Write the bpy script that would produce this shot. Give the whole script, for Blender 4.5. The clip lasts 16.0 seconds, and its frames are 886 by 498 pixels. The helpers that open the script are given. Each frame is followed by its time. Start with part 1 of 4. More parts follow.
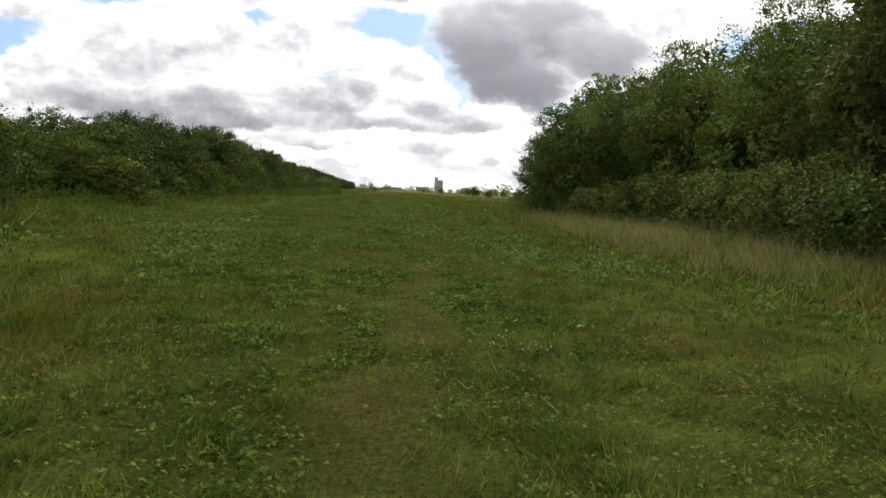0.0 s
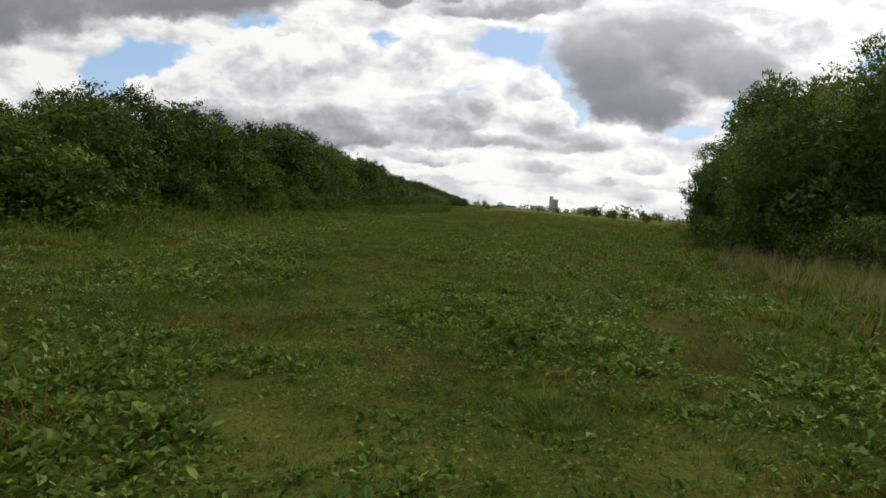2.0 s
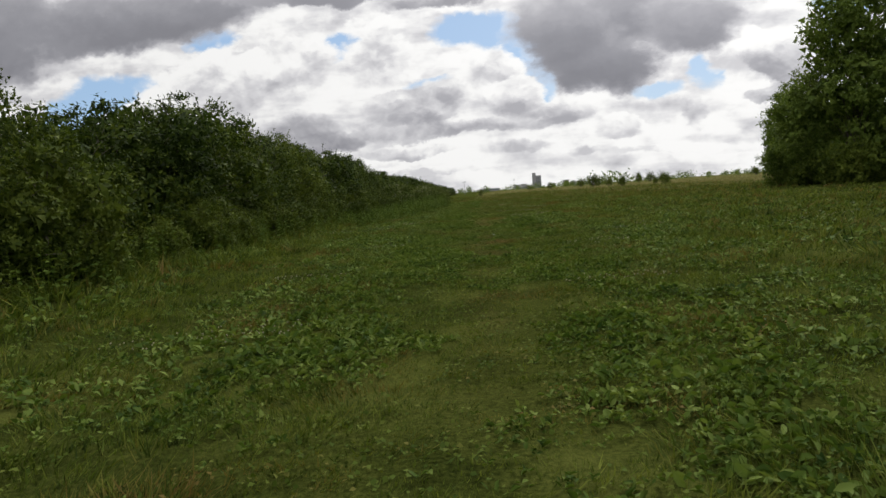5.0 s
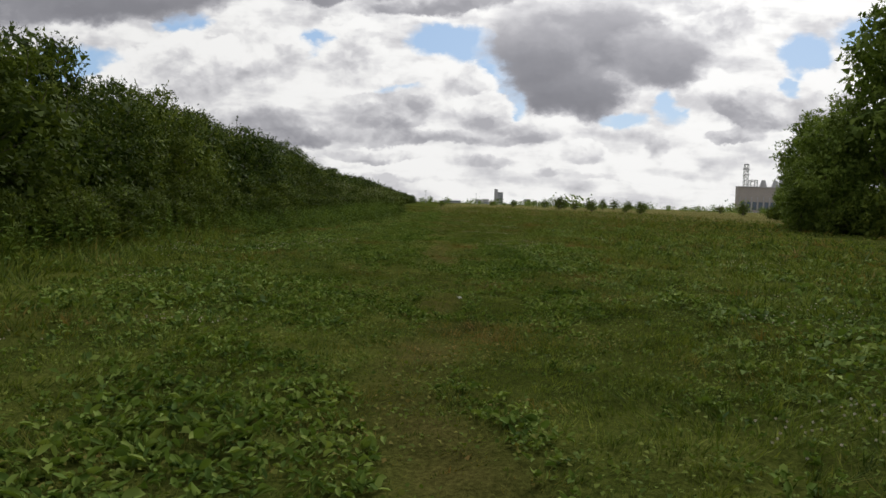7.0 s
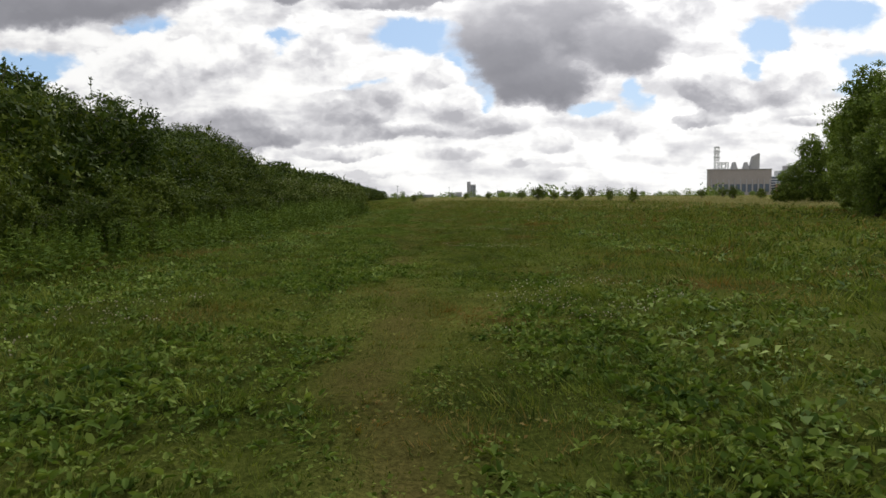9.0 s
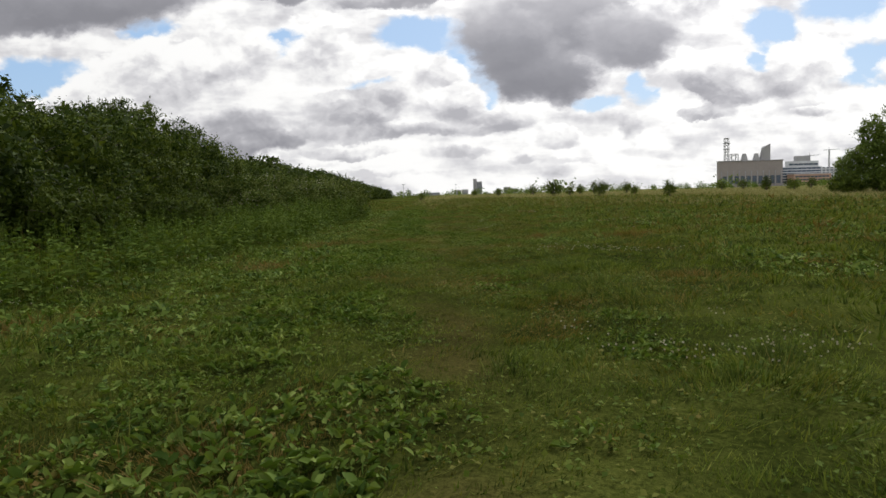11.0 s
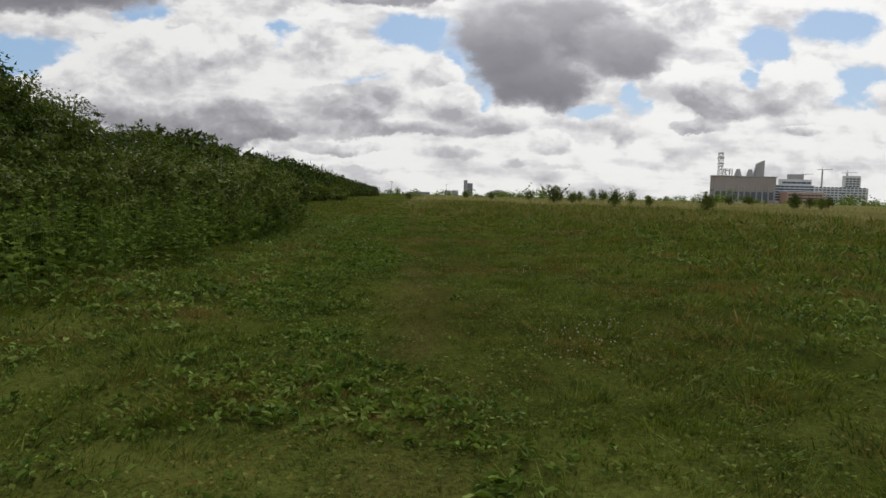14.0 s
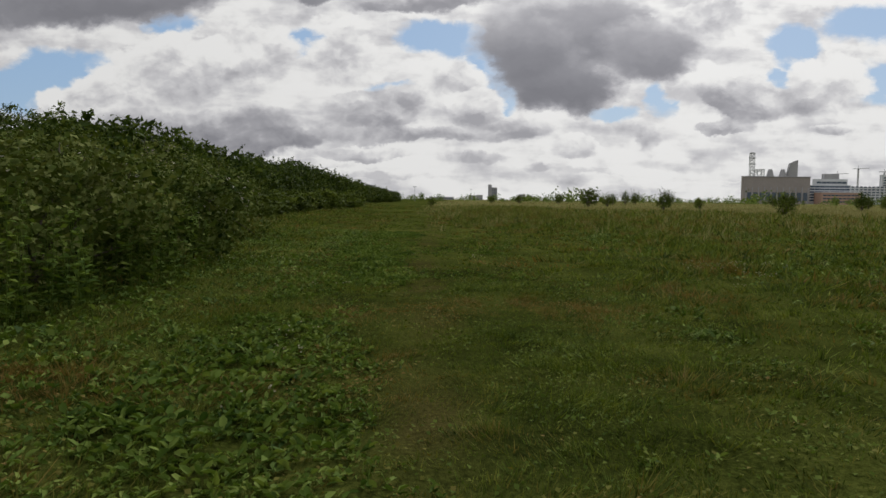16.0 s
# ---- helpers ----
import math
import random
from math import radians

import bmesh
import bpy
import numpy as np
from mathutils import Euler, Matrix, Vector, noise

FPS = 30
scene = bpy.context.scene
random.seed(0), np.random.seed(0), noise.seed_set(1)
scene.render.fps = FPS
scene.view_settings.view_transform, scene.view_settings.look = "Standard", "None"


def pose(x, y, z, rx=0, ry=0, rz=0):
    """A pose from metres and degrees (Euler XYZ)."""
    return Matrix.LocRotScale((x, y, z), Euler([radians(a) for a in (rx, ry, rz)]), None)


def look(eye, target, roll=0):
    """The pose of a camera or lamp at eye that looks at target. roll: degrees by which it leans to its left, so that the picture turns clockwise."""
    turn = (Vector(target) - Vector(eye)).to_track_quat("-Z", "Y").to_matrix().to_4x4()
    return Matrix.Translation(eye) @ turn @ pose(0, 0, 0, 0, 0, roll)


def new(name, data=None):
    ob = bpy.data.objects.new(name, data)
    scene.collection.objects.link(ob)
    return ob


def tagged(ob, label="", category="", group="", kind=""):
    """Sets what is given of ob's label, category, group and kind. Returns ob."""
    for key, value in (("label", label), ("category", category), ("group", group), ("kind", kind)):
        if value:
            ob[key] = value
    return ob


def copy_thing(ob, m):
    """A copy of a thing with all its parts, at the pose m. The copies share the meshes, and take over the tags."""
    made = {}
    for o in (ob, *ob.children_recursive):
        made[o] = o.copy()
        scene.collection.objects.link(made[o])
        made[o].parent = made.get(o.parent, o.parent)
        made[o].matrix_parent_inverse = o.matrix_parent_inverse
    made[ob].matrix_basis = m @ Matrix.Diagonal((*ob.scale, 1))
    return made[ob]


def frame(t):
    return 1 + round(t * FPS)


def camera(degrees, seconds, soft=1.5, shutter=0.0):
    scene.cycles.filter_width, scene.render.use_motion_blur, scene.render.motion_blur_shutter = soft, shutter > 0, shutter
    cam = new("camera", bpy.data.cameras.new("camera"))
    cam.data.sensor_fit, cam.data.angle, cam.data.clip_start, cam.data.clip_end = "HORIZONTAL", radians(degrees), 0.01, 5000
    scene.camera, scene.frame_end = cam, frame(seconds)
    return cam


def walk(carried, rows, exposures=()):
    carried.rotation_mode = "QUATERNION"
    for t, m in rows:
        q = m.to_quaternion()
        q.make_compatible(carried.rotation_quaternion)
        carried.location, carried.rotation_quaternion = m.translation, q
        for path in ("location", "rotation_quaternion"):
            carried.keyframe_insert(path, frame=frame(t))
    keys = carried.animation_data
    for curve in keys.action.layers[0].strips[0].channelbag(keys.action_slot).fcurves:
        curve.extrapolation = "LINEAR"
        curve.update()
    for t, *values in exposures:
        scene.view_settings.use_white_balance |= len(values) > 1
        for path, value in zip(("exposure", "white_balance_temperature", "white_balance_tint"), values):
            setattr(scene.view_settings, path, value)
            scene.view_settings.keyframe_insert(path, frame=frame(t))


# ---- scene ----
cam = camera(65.5, 16.0, soft=1.5)
PATH = [
    (0.0, 0.106, 0.028, 1.177, 85.258, -3.171, -2.633),
    (0.5, 0.028, 3.049, 1.182, 85.787, -3.698, 0.860),
    (1.0, -0.034, 6.036, 1.169, 85.333, -1.977, -0.112),
    (1.5, -0.158, 9.001, 1.218, 86.566, -1.811, -0.452),
    (2.0, -0.462, 11.958, 1.212, 86.103, -4.586, 6.806),
    (2.5, -0.956, 14.813, 1.200, 85.629, -4.753, 10.841),
    (3.0, -1.618, 17.547, 1.233, 85.577, -4.059, 15.923),
    (3.5, -2.308, 20.072, 1.261, 85.985, -0.911, 16.326),
    (4.0, -2.954, 22.574, 1.171, 83.979, 1.827, 11.535),
    (4.5, -3.497, 25.194, 1.204, 85.379, 2.518, 9.918),
    (5.0, -3.842, 27.763, 1.220, 85.421, 3.987, 5.339),
    (7.5, -4.280, 40.961, 1.176, 86.249, -2.177, 2.033),
    (8.0, -4.357, 43.672, 1.205, 86.314, -0.632, 0.746),
    (8.5, -4.389, 46.406, 1.194, 85.824, 0.176, -0.068),
    (11.0, -5.322, 59.580, 1.139, 85.475, 1.586, 0.340),
    (11.5, -5.350, 62.198, 1.161, 86.080, 1.858, -2.127),
    (12.0, -5.341, 64.813, 1.155, 85.595, 0.073, -2.532),
    (12.5, -5.420, 67.463, 1.177, 85.931, -2.500, 3.418),
    (13.0, -5.472, 70.037, 1.193, 85.192, 0.430, 0.979),
    (13.5, -5.444, 72.665, 1.224, 85.465, 1.921, -5.223),
    (14.0, -5.454, 75.330, 1.243, 85.475, -1.384, -0.511),
    (14.5, -5.503, 78.023, 1.218, 85.319, -1.700, 1.430),
    (15.0, -5.547, 80.640, 1.207, 85.061, -0.762, 1.102),
    (15.5, -5.564, 83.197, 1.259, 86.040, 0.430, -1.345),
    (16.0, -5.634, 85.800, 1.250, 85.851, -0.655, 1.491),
]
walk(cam, [(t, pose(*r)) for t, *r in PATH], exposures=[(0.0, 0.34), (1.0, 0.25), (2.0, 0.02), (3.2, 0.04), (4.0, 0.33), (5.0, -0.05), (7.5, -0.10), (8.0, 0.08), (11.0, 0.06), (11.5, -0.2), (13.0, -0.24), (14.0, -0.2), (16.0, -0.34)])

# ---- world, sun ----
SUN_AZ, SUN_EL = 18.0, 42.0


def node(tree, kind, **sets):
    n = tree.nodes.new(kind)
    for k, v in sets.items():
        setattr(n, k, v)
    return n


def put(tree, socket, value):
    if isinstance(value, bpy.types.NodeSocket):
        tree.links.new(value, socket)
    else:
        socket.default_value = value


def calc(tree, op, a, b=0.0, c=0.0):
    n = node(tree, "ShaderNodeMath", operation=op)
    for s, v in zip(n.inputs, (a, b, c)):
        put(tree, s, v)
    return n.outputs[0]


def vcalc(tree, op, a, b=(0, 0, 0)):
    n = node(tree, "ShaderNodeVectorMath", operation=op)
    put(tree, n.inputs[0], a)
    put(tree, n.inputs[1], b)
    return n.outputs["Value"] if op in ("DOT_PRODUCT", "LENGTH") else n.outputs["Vector"]


def fbm(tree, vector, scale, detail=4.0, rough=0.55, distortion=0.0):
    n = node(tree, "ShaderNodeTexNoise")
    put(tree, n.inputs["Vector"], vector)
    for k, v in (("Scale", scale), ("Detail", detail), ("Roughness", rough), ("Distortion", distortion)):
        n.inputs[k].default_value = v
    return n


def ramp(tree, value, stops):
    n = node(tree, "ShaderNodeValToRGB")
    put(tree, n.inputs[0], value)
    e = n.color_ramp.elements
    while len(e) < len(stops):
        e.new(0.5)
    for s, (p, col) in zip(e, stops):
        s.position, s.color = p, (*col, 1)
    return n.outputs[0]


def mixc(tree, fac, a, b, blend="MIX"):
    n = node(tree, "ShaderNodeMix", data_type="RGBA", blend_type=blend)
    put(tree, n.inputs[0], fac)
    for s, v in ((n.inputs[6], a), (n.inputs[7], b)):
        put(tree, s, v if isinstance(v, bpy.types.NodeSocket) else (*v, 1))
    return n.outputs[2]


# the blue gaps: azimuth tangent, elevation tangent, half widths
GAPS = [
    (-0.585, 0.175, 0.075, 0.040), (-0.640, 0.150, 0.050, 0.035), (-0.415, 0.246, 0.040, 0.014), (-0.226, 0.228, 0.028, 0.020),
    (-0.045, 0.232, 0.040, 0.022), (0.000, 0.222, 0.045, 0.026), (0.030, 0.185, 0.036, 0.040), (0.050, 0.140, 0.026, 0.030),
    (-0.098, 0.155, 0.030, 0.012), (0.285, 0.152, 0.022, 0.028), (0.215, 0.125, 0.040, 0.012), (0.465, 0.222, 0.040, 0.026),
    (0.560, 0.250, 0.060, 0.026), (0.440, 0.165, 0.020, 0.020), (0.610, 0.170, 0.060, 0.030), (0.75, 0.22, 0.08, 0.04),
]
# the clouds, far to near: azimuth tangent, elevation tangent, half widths, grey of the base, how far the white head reaches down
CLOUDS = [
    (-0.10, 0.036, 0.20, 0.007, 0.28, 0.5), (0.22, 0.042, 0.10, 0.008, 0.20, 0.5), (0.40, 0.030, 0.12, 0.006, 0.18, 0.5),
    (-0.30, 0.050, 0.15, 0.012, 0.40, 0.4), (0.02, 0.060, 0.090, 0.013, 0.42, 0.5), (0.105, 0.048, 0.040, 0.012, 0.36, 0.5), (0.160, 0.078, 0.045, 0.020, 0.40, 0.5),
    (-0.13, 0.064, 0.11, 0.011, 0.45, 0.4), (0.365, 0.105, 0.060, 0.014, 0.55, 0.4), (0.515, 0.106, 0.040, 0.010, 0.45, 0.4),
    (0.265, 0.092, 0.034, 0.034, 0.52, 0.6), (0.065, 0.100, 0.085, 0.026, 0.56, 0.5), (-0.07, 0.092, 0.15, 0.020, 0.62, 0.5),
    (0.320, 0.175, 0.050, 0.050, 0.30, 0.9), (0.50, 0.175, 0.100, 0.055, 0.30, 1.0), (0.430, 0.148, 0.110, 0.042, 0.62, 0.45), (0.70, 0.14, 0.12, 0.06, 0.35, 0.8),
    (-0.52, 0.130, 0.115, 0.052, 0.40, 0.9), (-0.43, 0.175, 0.120, 0.070, 0.42, 1.0), (-0.36, 0.098, 0.210, 0.042, 0.78, 0.25), (-0.70, 0.075, 0.20, 0.05, 0.6, 0.4),
    (-0.30, 0.200, 0.100, 0.060, 0.45, 0.9), (-0.17, 0.195, 0.095, 0.065, 0.45, 0.9), (-0.13, 0.135, 0.120, 0.048, 0.66, 0.45), (-0.015, 0.160, 0.055, 0.048, 0.40, 0.9), (0.015, 0.128, 0.050, 0.036, 0.50, 0.7),
    (-0.05, 0.285, 0.14, 0.030, 0.66, 0.3), (0.16, 0.235, 0.165, 0.075, 0.86, 0.05), (0.145, 0.172, 0.110, 0.056, 1.00, -0.10), (0.100, 0.215, 0.080, 0.060, 0.95, 0.0), (0.265, 0.215, 0.095, 0.050, 0.80, 0.1), (0.34, 0.262, 0.09, 0.030, 0.45, 0.6),
    (-0.55, 0.290, 0.26, 0.052, 0.95, -0.1), (-0.95, 0.290, 0.40, 0.110, 0.95, 0.0), (-0.25, 0.310, 0.20, 0.030, 0.75, 0.1), (0.20, 0.40, 0.40, 0.09, 0.85, 0.1), (-1.5, 0.26, 0.45, 0.13, 0.6, 0.4),
]


def build_world():
    world = bpy.data.worlds.new("cloudy_sky")
    world.use_nodes = True
    t = world.node_tree
    t.nodes.clear()
    way = node(t, "ShaderNodeTexCoord").outputs["Generated"]
    sep = node(t, "ShaderNodeSeparateXYZ")
    put(t, sep.inputs[0], way)
    x, y, z = sep.outputs
    ahead = calc(t, "MAXIMUM", y, 0.05)
    rise = calc(t, "DIVIDE", z, ahead)
    comb = node(t, "ShaderNodeCombineXYZ")
    put(t, comb.inputs[0], calc(t, "DIVIDE", x, ahead))
    put(t, comb.inputs[1], rise)
    flat = comb.outputs[0]

    def grain(scale, detail, rough, shift=(0, 0, 0)):
        return fbm(t, vcalc(t, "MULTIPLY", vcalc(t, "ADD", flat, shift), scale), 1.0, detail, rough)

    def lumps(shift):
        """Cauliflower heads: round cells in three sizes over a slow swell."""
        v = node(t, "ShaderNodeTexVoronoi", feature="SMOOTH_F1")
        put(t, v.inputs["Vector"], vcalc(t, "MULTIPLY", vcalc(t, "ADD", vcalc(t, "ADD", flat, shift), curl), (12, 18, 0)))
        for k, value in (("Scale", 1.0), ("Detail", 3.0), ("Roughness", 0.48), ("Lacunarity", 2.4), ("Smoothness", 0.45)):
            v.inputs[k].default_value = value
        return calc(t, "SUBTRACT", grain((6, 9, 0), 4.0, 0.48, shift).outputs[0], calc(t, "MULTIPLY", v.outputs["Distance"], 0.45))

    slow, fine = grain((9, 13, 0), 4.0, 0.5), grain((60, 85, 0), 4.0, 0.6)
    centred = lambda n: vcalc(t, "SUBTRACT", n.outputs["Color"], (0.5, 0.5, 0.5))
    curl = vcalc(t, "ADD", vcalc(t, "MULTIPLY", centred(slow), (0.036, 0.024, 0)), vcalc(t, "MULTIPLY", centred(fine), (0.014, 0.011, 0)))
    here, over = lumps((0, 0, 0)), lumps((0.006, 0.017, 0))
    lit_side = calc(t, "SUBTRACT", here, over)
    # heads push the outlines of clouds and gaps outwards
    swell = calc(t, "MULTIPLY", calc(t, "SUBTRACT", here, 0.30), -1.0)
    spot = vcalc(t, "ADD", flat, vcalc(t, "MULTIPLY", curl, (1.3, 1.2, 0)))
    # a thin bright deck behind all of them
    deck = calc(t, "MULTIPLY_ADD", calc(t, "SUBTRACT", grain((7, 30, 0), 4.0, 0.5).outputs[0], 0.5), -1.0, 0.90)
    deck = calc(t, "MULTIPLY_ADD", lit_side, 0.7, deck)
    hole = None
    for u, v, su, sv in GAPS:
        d = vcalc(t, "MULTIPLY", vcalc(t, "SUBTRACT", spot, (u, v, 0)), (1 / su, 1 / sv, 0))
        r = vcalc(t, "LENGTH", d)
        hole = r if hole is None else calc(t, "MINIMUM", hole, r)
    hole = calc(t, "MULTIPLY_ADD", swell, -1.3, hole)
    open_sky = node(t, "ShaderNodeMapRange", interpolation_type="SMOOTHSTEP")
    put(t, open_sky.inputs[0], hole)
    open_sky.inputs[1].default_value, open_sky.inputs[2].default_value = 0.92, 0.45
    clear = open_sky.outputs[0]
    tone = deck
    for u, v, su, sv, grey, head in CLOUDS:
        d = vcalc(t, "MULTIPLY", vcalc(t, "SUBTRACT", spot, (u, v, 0)), (1 / su, 1 / sv, 0))
        high = vcalc(t, "DOT_PRODUCT", d, (0, 1, 0))
        r = calc(t, "MULTIPLY_ADD", swell, 1.25 if grey < 0.8 else 0.75, vcalc(t, "LENGTH", d))
        body = node(t, "ShaderNodeMapRange", interpolation_type="SMOOTHSTEP")
        put(t, body.inputs[0], r)
        soft = 0.78 if grey < 0.8 else 0.62
        body.inputs[1].default_value, body.inputs[2].default_value = 1.16, soft + 0.14
        mask = body.outputs[0]
        # white heads, grey flat base, a bright rim
        shade = calc(t, "MULTIPLY_ADD", high, 0.40 * grey, 1.0 - grey * (0.80 - 0.40 * head))
        shade = calc(t, "MULTIPLY_ADD", lit_side, 1.15 if head > 0.2 else 0.30, shade)
        rim = calc(t, "MAXIMUM", calc(t, "SUBTRACT", r, 0.72), 0.0)
        shade = calc(t, "MULTIPLY_ADD", rim, 0.42, shade)
        shade = calc(t, "MINIMUM", calc(t, "MAXIMUM", shade, 1.0 - grey), 1.1)
        gain = calc(t, "SUBTRACT", shade, tone)
        tone = calc(t, "MULTIPLY_ADD", gain, mask, tone)
        clear = calc(t, "MULTIPLY", clear, calc(t, "SUBTRACT", 1.0, mask))
    tone = calc(t, "MULTIPLY_ADD", calc(t, "SUBTRACT", fine.outputs[0], 0.5), 0.06, tone)
    cloud = ramp(t, tone, [(0.0, (0.245, 0.245, 0.272)), (0.25, (0.315, 0.315, 0.345)), (0.5, (0.45, 0.447, 0.478)),
                           (0.75, (0.72, 0.715, 0.735)), (0.93, (0.97, 0.965, 0.955)), (1.0, (1.0, 0.995, 0.985))])
    # clouds are thinner to the eye towards the hidden sun
    az, el = radians(SUN_AZ), radians(SUN_EL)
    towards = calc(t, "MAXIMUM", vcalc(t, "DOT_PRODUCT", way, (math.sin(az) * math.cos(el), math.cos(az) * math.cos(el), math.sin(el))), 0.0)
    shine = calc(t, "MULTIPLY_ADD", calc(t, "POWER", towards, 6.0), 0.44, 0.90)
    lit = node(t, "ShaderNodeVectorMath", operation="SCALE")
    put(t, lit.inputs[0], cloud)
    put(t, lit.inputs["Scale"], shine)
    sky = node(t, "ShaderNodeTexSky", sky_type="NISHITA", sun_disc=False)
    sky.sun_elevation, sky.sun_rotation = radians(SUN_EL), radians(SUN_AZ)
    blue = mixc(t, 1.0, sky.outputs[0], (0.11, 0.11, 0.11), "MULTIPLY")
    blue = mixc(t, 0.65, blue, (0.33, 0.52, 0.80))
    out = mixc(t, clear, lit.outputs[0], blue)
    back = node(t, "ShaderNodeBackground")
    put(t, back.inputs[0], out)
    back.inputs[1].default_value = 1.0
    put(t, node(t, "ShaderNodeOutputWorld").inputs[0], back.outputs[0])
    scene.world = world


build_world()
sun = new("sun", bpy.data.lights.new("sun", "SUN"))
sun.data.energy, sun.data.angle, sun.data.color = 2.2, radians(9), (1.0, 0.95, 0.86)
sun_way = Vector((math.sin(radians(SUN_AZ)) * math.cos(radians(SUN_EL)), math.cos(radians(SUN_AZ)) * math.cos(radians(SUN_EL)), math.sin(radians(SUN_EL))))
sun.matrix_basis = look(sun_way * 200, (0, 0, 0))

# ---- materials ----


def material(name):
    m = bpy.data.materials.new(name)
    m.use_nodes = True
    t = m.node_tree
    t.nodes.clear()
    return m, t, node(t, "ShaderNodeOutputMaterial")


def leafy(name, dark, mid, light, gloss=0.55, through_light=0.3, patch=0.35, dry=None, specular=0.3, each=0.0, fleck=0.5):
    """Foliage: every leaf has its own tone, groups of leaves drift between tones."""
    m, t, out = material(name)
    geo = node(t, "ShaderNodeNewGeometry")
    own = geo.outputs["Random Per Island"]
    place = fbm(t, geo.outputs["Position"], patch, 3.0)
    spray = fbm(t, geo.outputs["Position"], patch * 4.5, 2.0)
    tone = calc(t, "ADD", calc(t, "MULTIPLY", own, 0.60), calc(t, "MULTIPLY_ADD", place.outputs[0], 1.1, -0.60))
    tone = calc(t, "MULTIPLY_ADD", spray.outputs[0], fleck, calc(t, "SUBTRACT", tone, fleck * 0.5 - 0.25))
    if each:  # one plant lighter or darker than the next
        tone = calc(t, "MULTIPLY_ADD", node(t, "ShaderNodeObjectInfo").outputs["Random"], each, calc(t, "SUBTRACT", tone, each / 2))
    stops = [(0.08, dark), (0.5, mid), (0.95, light)]
    col = ramp(t, tone, stops)
    if dry:
        spread = fbm(t, geo.outputs["Position"], 0.55, 4.0, 0.6)
        pick = calc(t, "ADD", calc(t, "MULTIPLY", own, 0.5), calc(t, "MULTIPLY_ADD", spread.outputs[0], 2.6, -1.12))
        along = node(t, "ShaderNodeSeparateXYZ")
        put(t, along.inputs[0], geo.outputs["Position"])
        drier = node(t, "ShaderNodeMapRange", interpolation_type="SMOOTHSTEP")
        put(t, drier.inputs[0], along.outputs[1])
        drier.inputs[1].default_value, drier.inputs[2].default_value, drier.inputs[4].default_value = 52.0, 84.0, 0.12
        pick = calc(t, "ADD", pick, drier.outputs[0])
        r = node(t, "ShaderNodeMapRange")
        put(t, r.inputs[0], pick)
        r.inputs[1].default_value, r.inputs[2].default_value = 0.60, 0.98
        col = mixc(t, r.outputs[0], col, dry)
    b = node(t, "ShaderNodeBsdfPrincipled")
    put(t, b.inputs["Base Color"], col)
    b.inputs["Roughness"].default_value = gloss
    b.inputs["Specular IOR Level"].default_value = specular
    tr = node(t, "ShaderNodeBsdfTranslucent")
    put(t, tr.inputs[0], mixc(t, 1.0, col, (1.0, 1.0, 0.55), "MULTIPLY"))
    mix = node(t, "ShaderNodeMixShader")
    mix.inputs[0].default_value = through_light
    put(t, mix.inputs[1], b.outputs[0])
    put(t, mix.inputs[2], tr.outputs[0])
    put(t, out.inputs[0], mix.outputs[0])
    return m


def solid(name, dark, light, scale, rough=0.8, relief=0.0, metal=0.0):
    """A weathered surface: two scales of stain between two tones, with fine relief."""
    m, t, out = material(name)
    where = node(t, "ShaderNodeTexCoord").outputs["Object"]
    big, small = fbm(t, where, scale, 5.0, 0.6), fbm(t, where, scale * 9, 3.0)
    tone = calc(t, "ADD", calc(t, "MULTIPLY", big.outputs[0], 0.65), calc(t, "MULTIPLY", small.outputs[0], 0.35))
    b = node(t, "ShaderNodeBsdfPrincipled")
    put(t, b.inputs["Base Color"], ramp(t, tone, [(0.3, dark), (0.7, light)]))
    b.inputs["Roughness"].default_value, b.inputs["Metallic"].default_value = rough, metal
    if relief:
        bp = node(t, "ShaderNodeBump")
        bp.inputs["Strength"].default_value = 0.6
        bp.inputs["Distance"].default_value = relief
        put(t, bp.inputs["Height"], small.outputs[0])
        put(t, b.inputs["Normal"], bp.outputs[0])
    put(t, out.inputs[0], b.outputs[0])
    return m


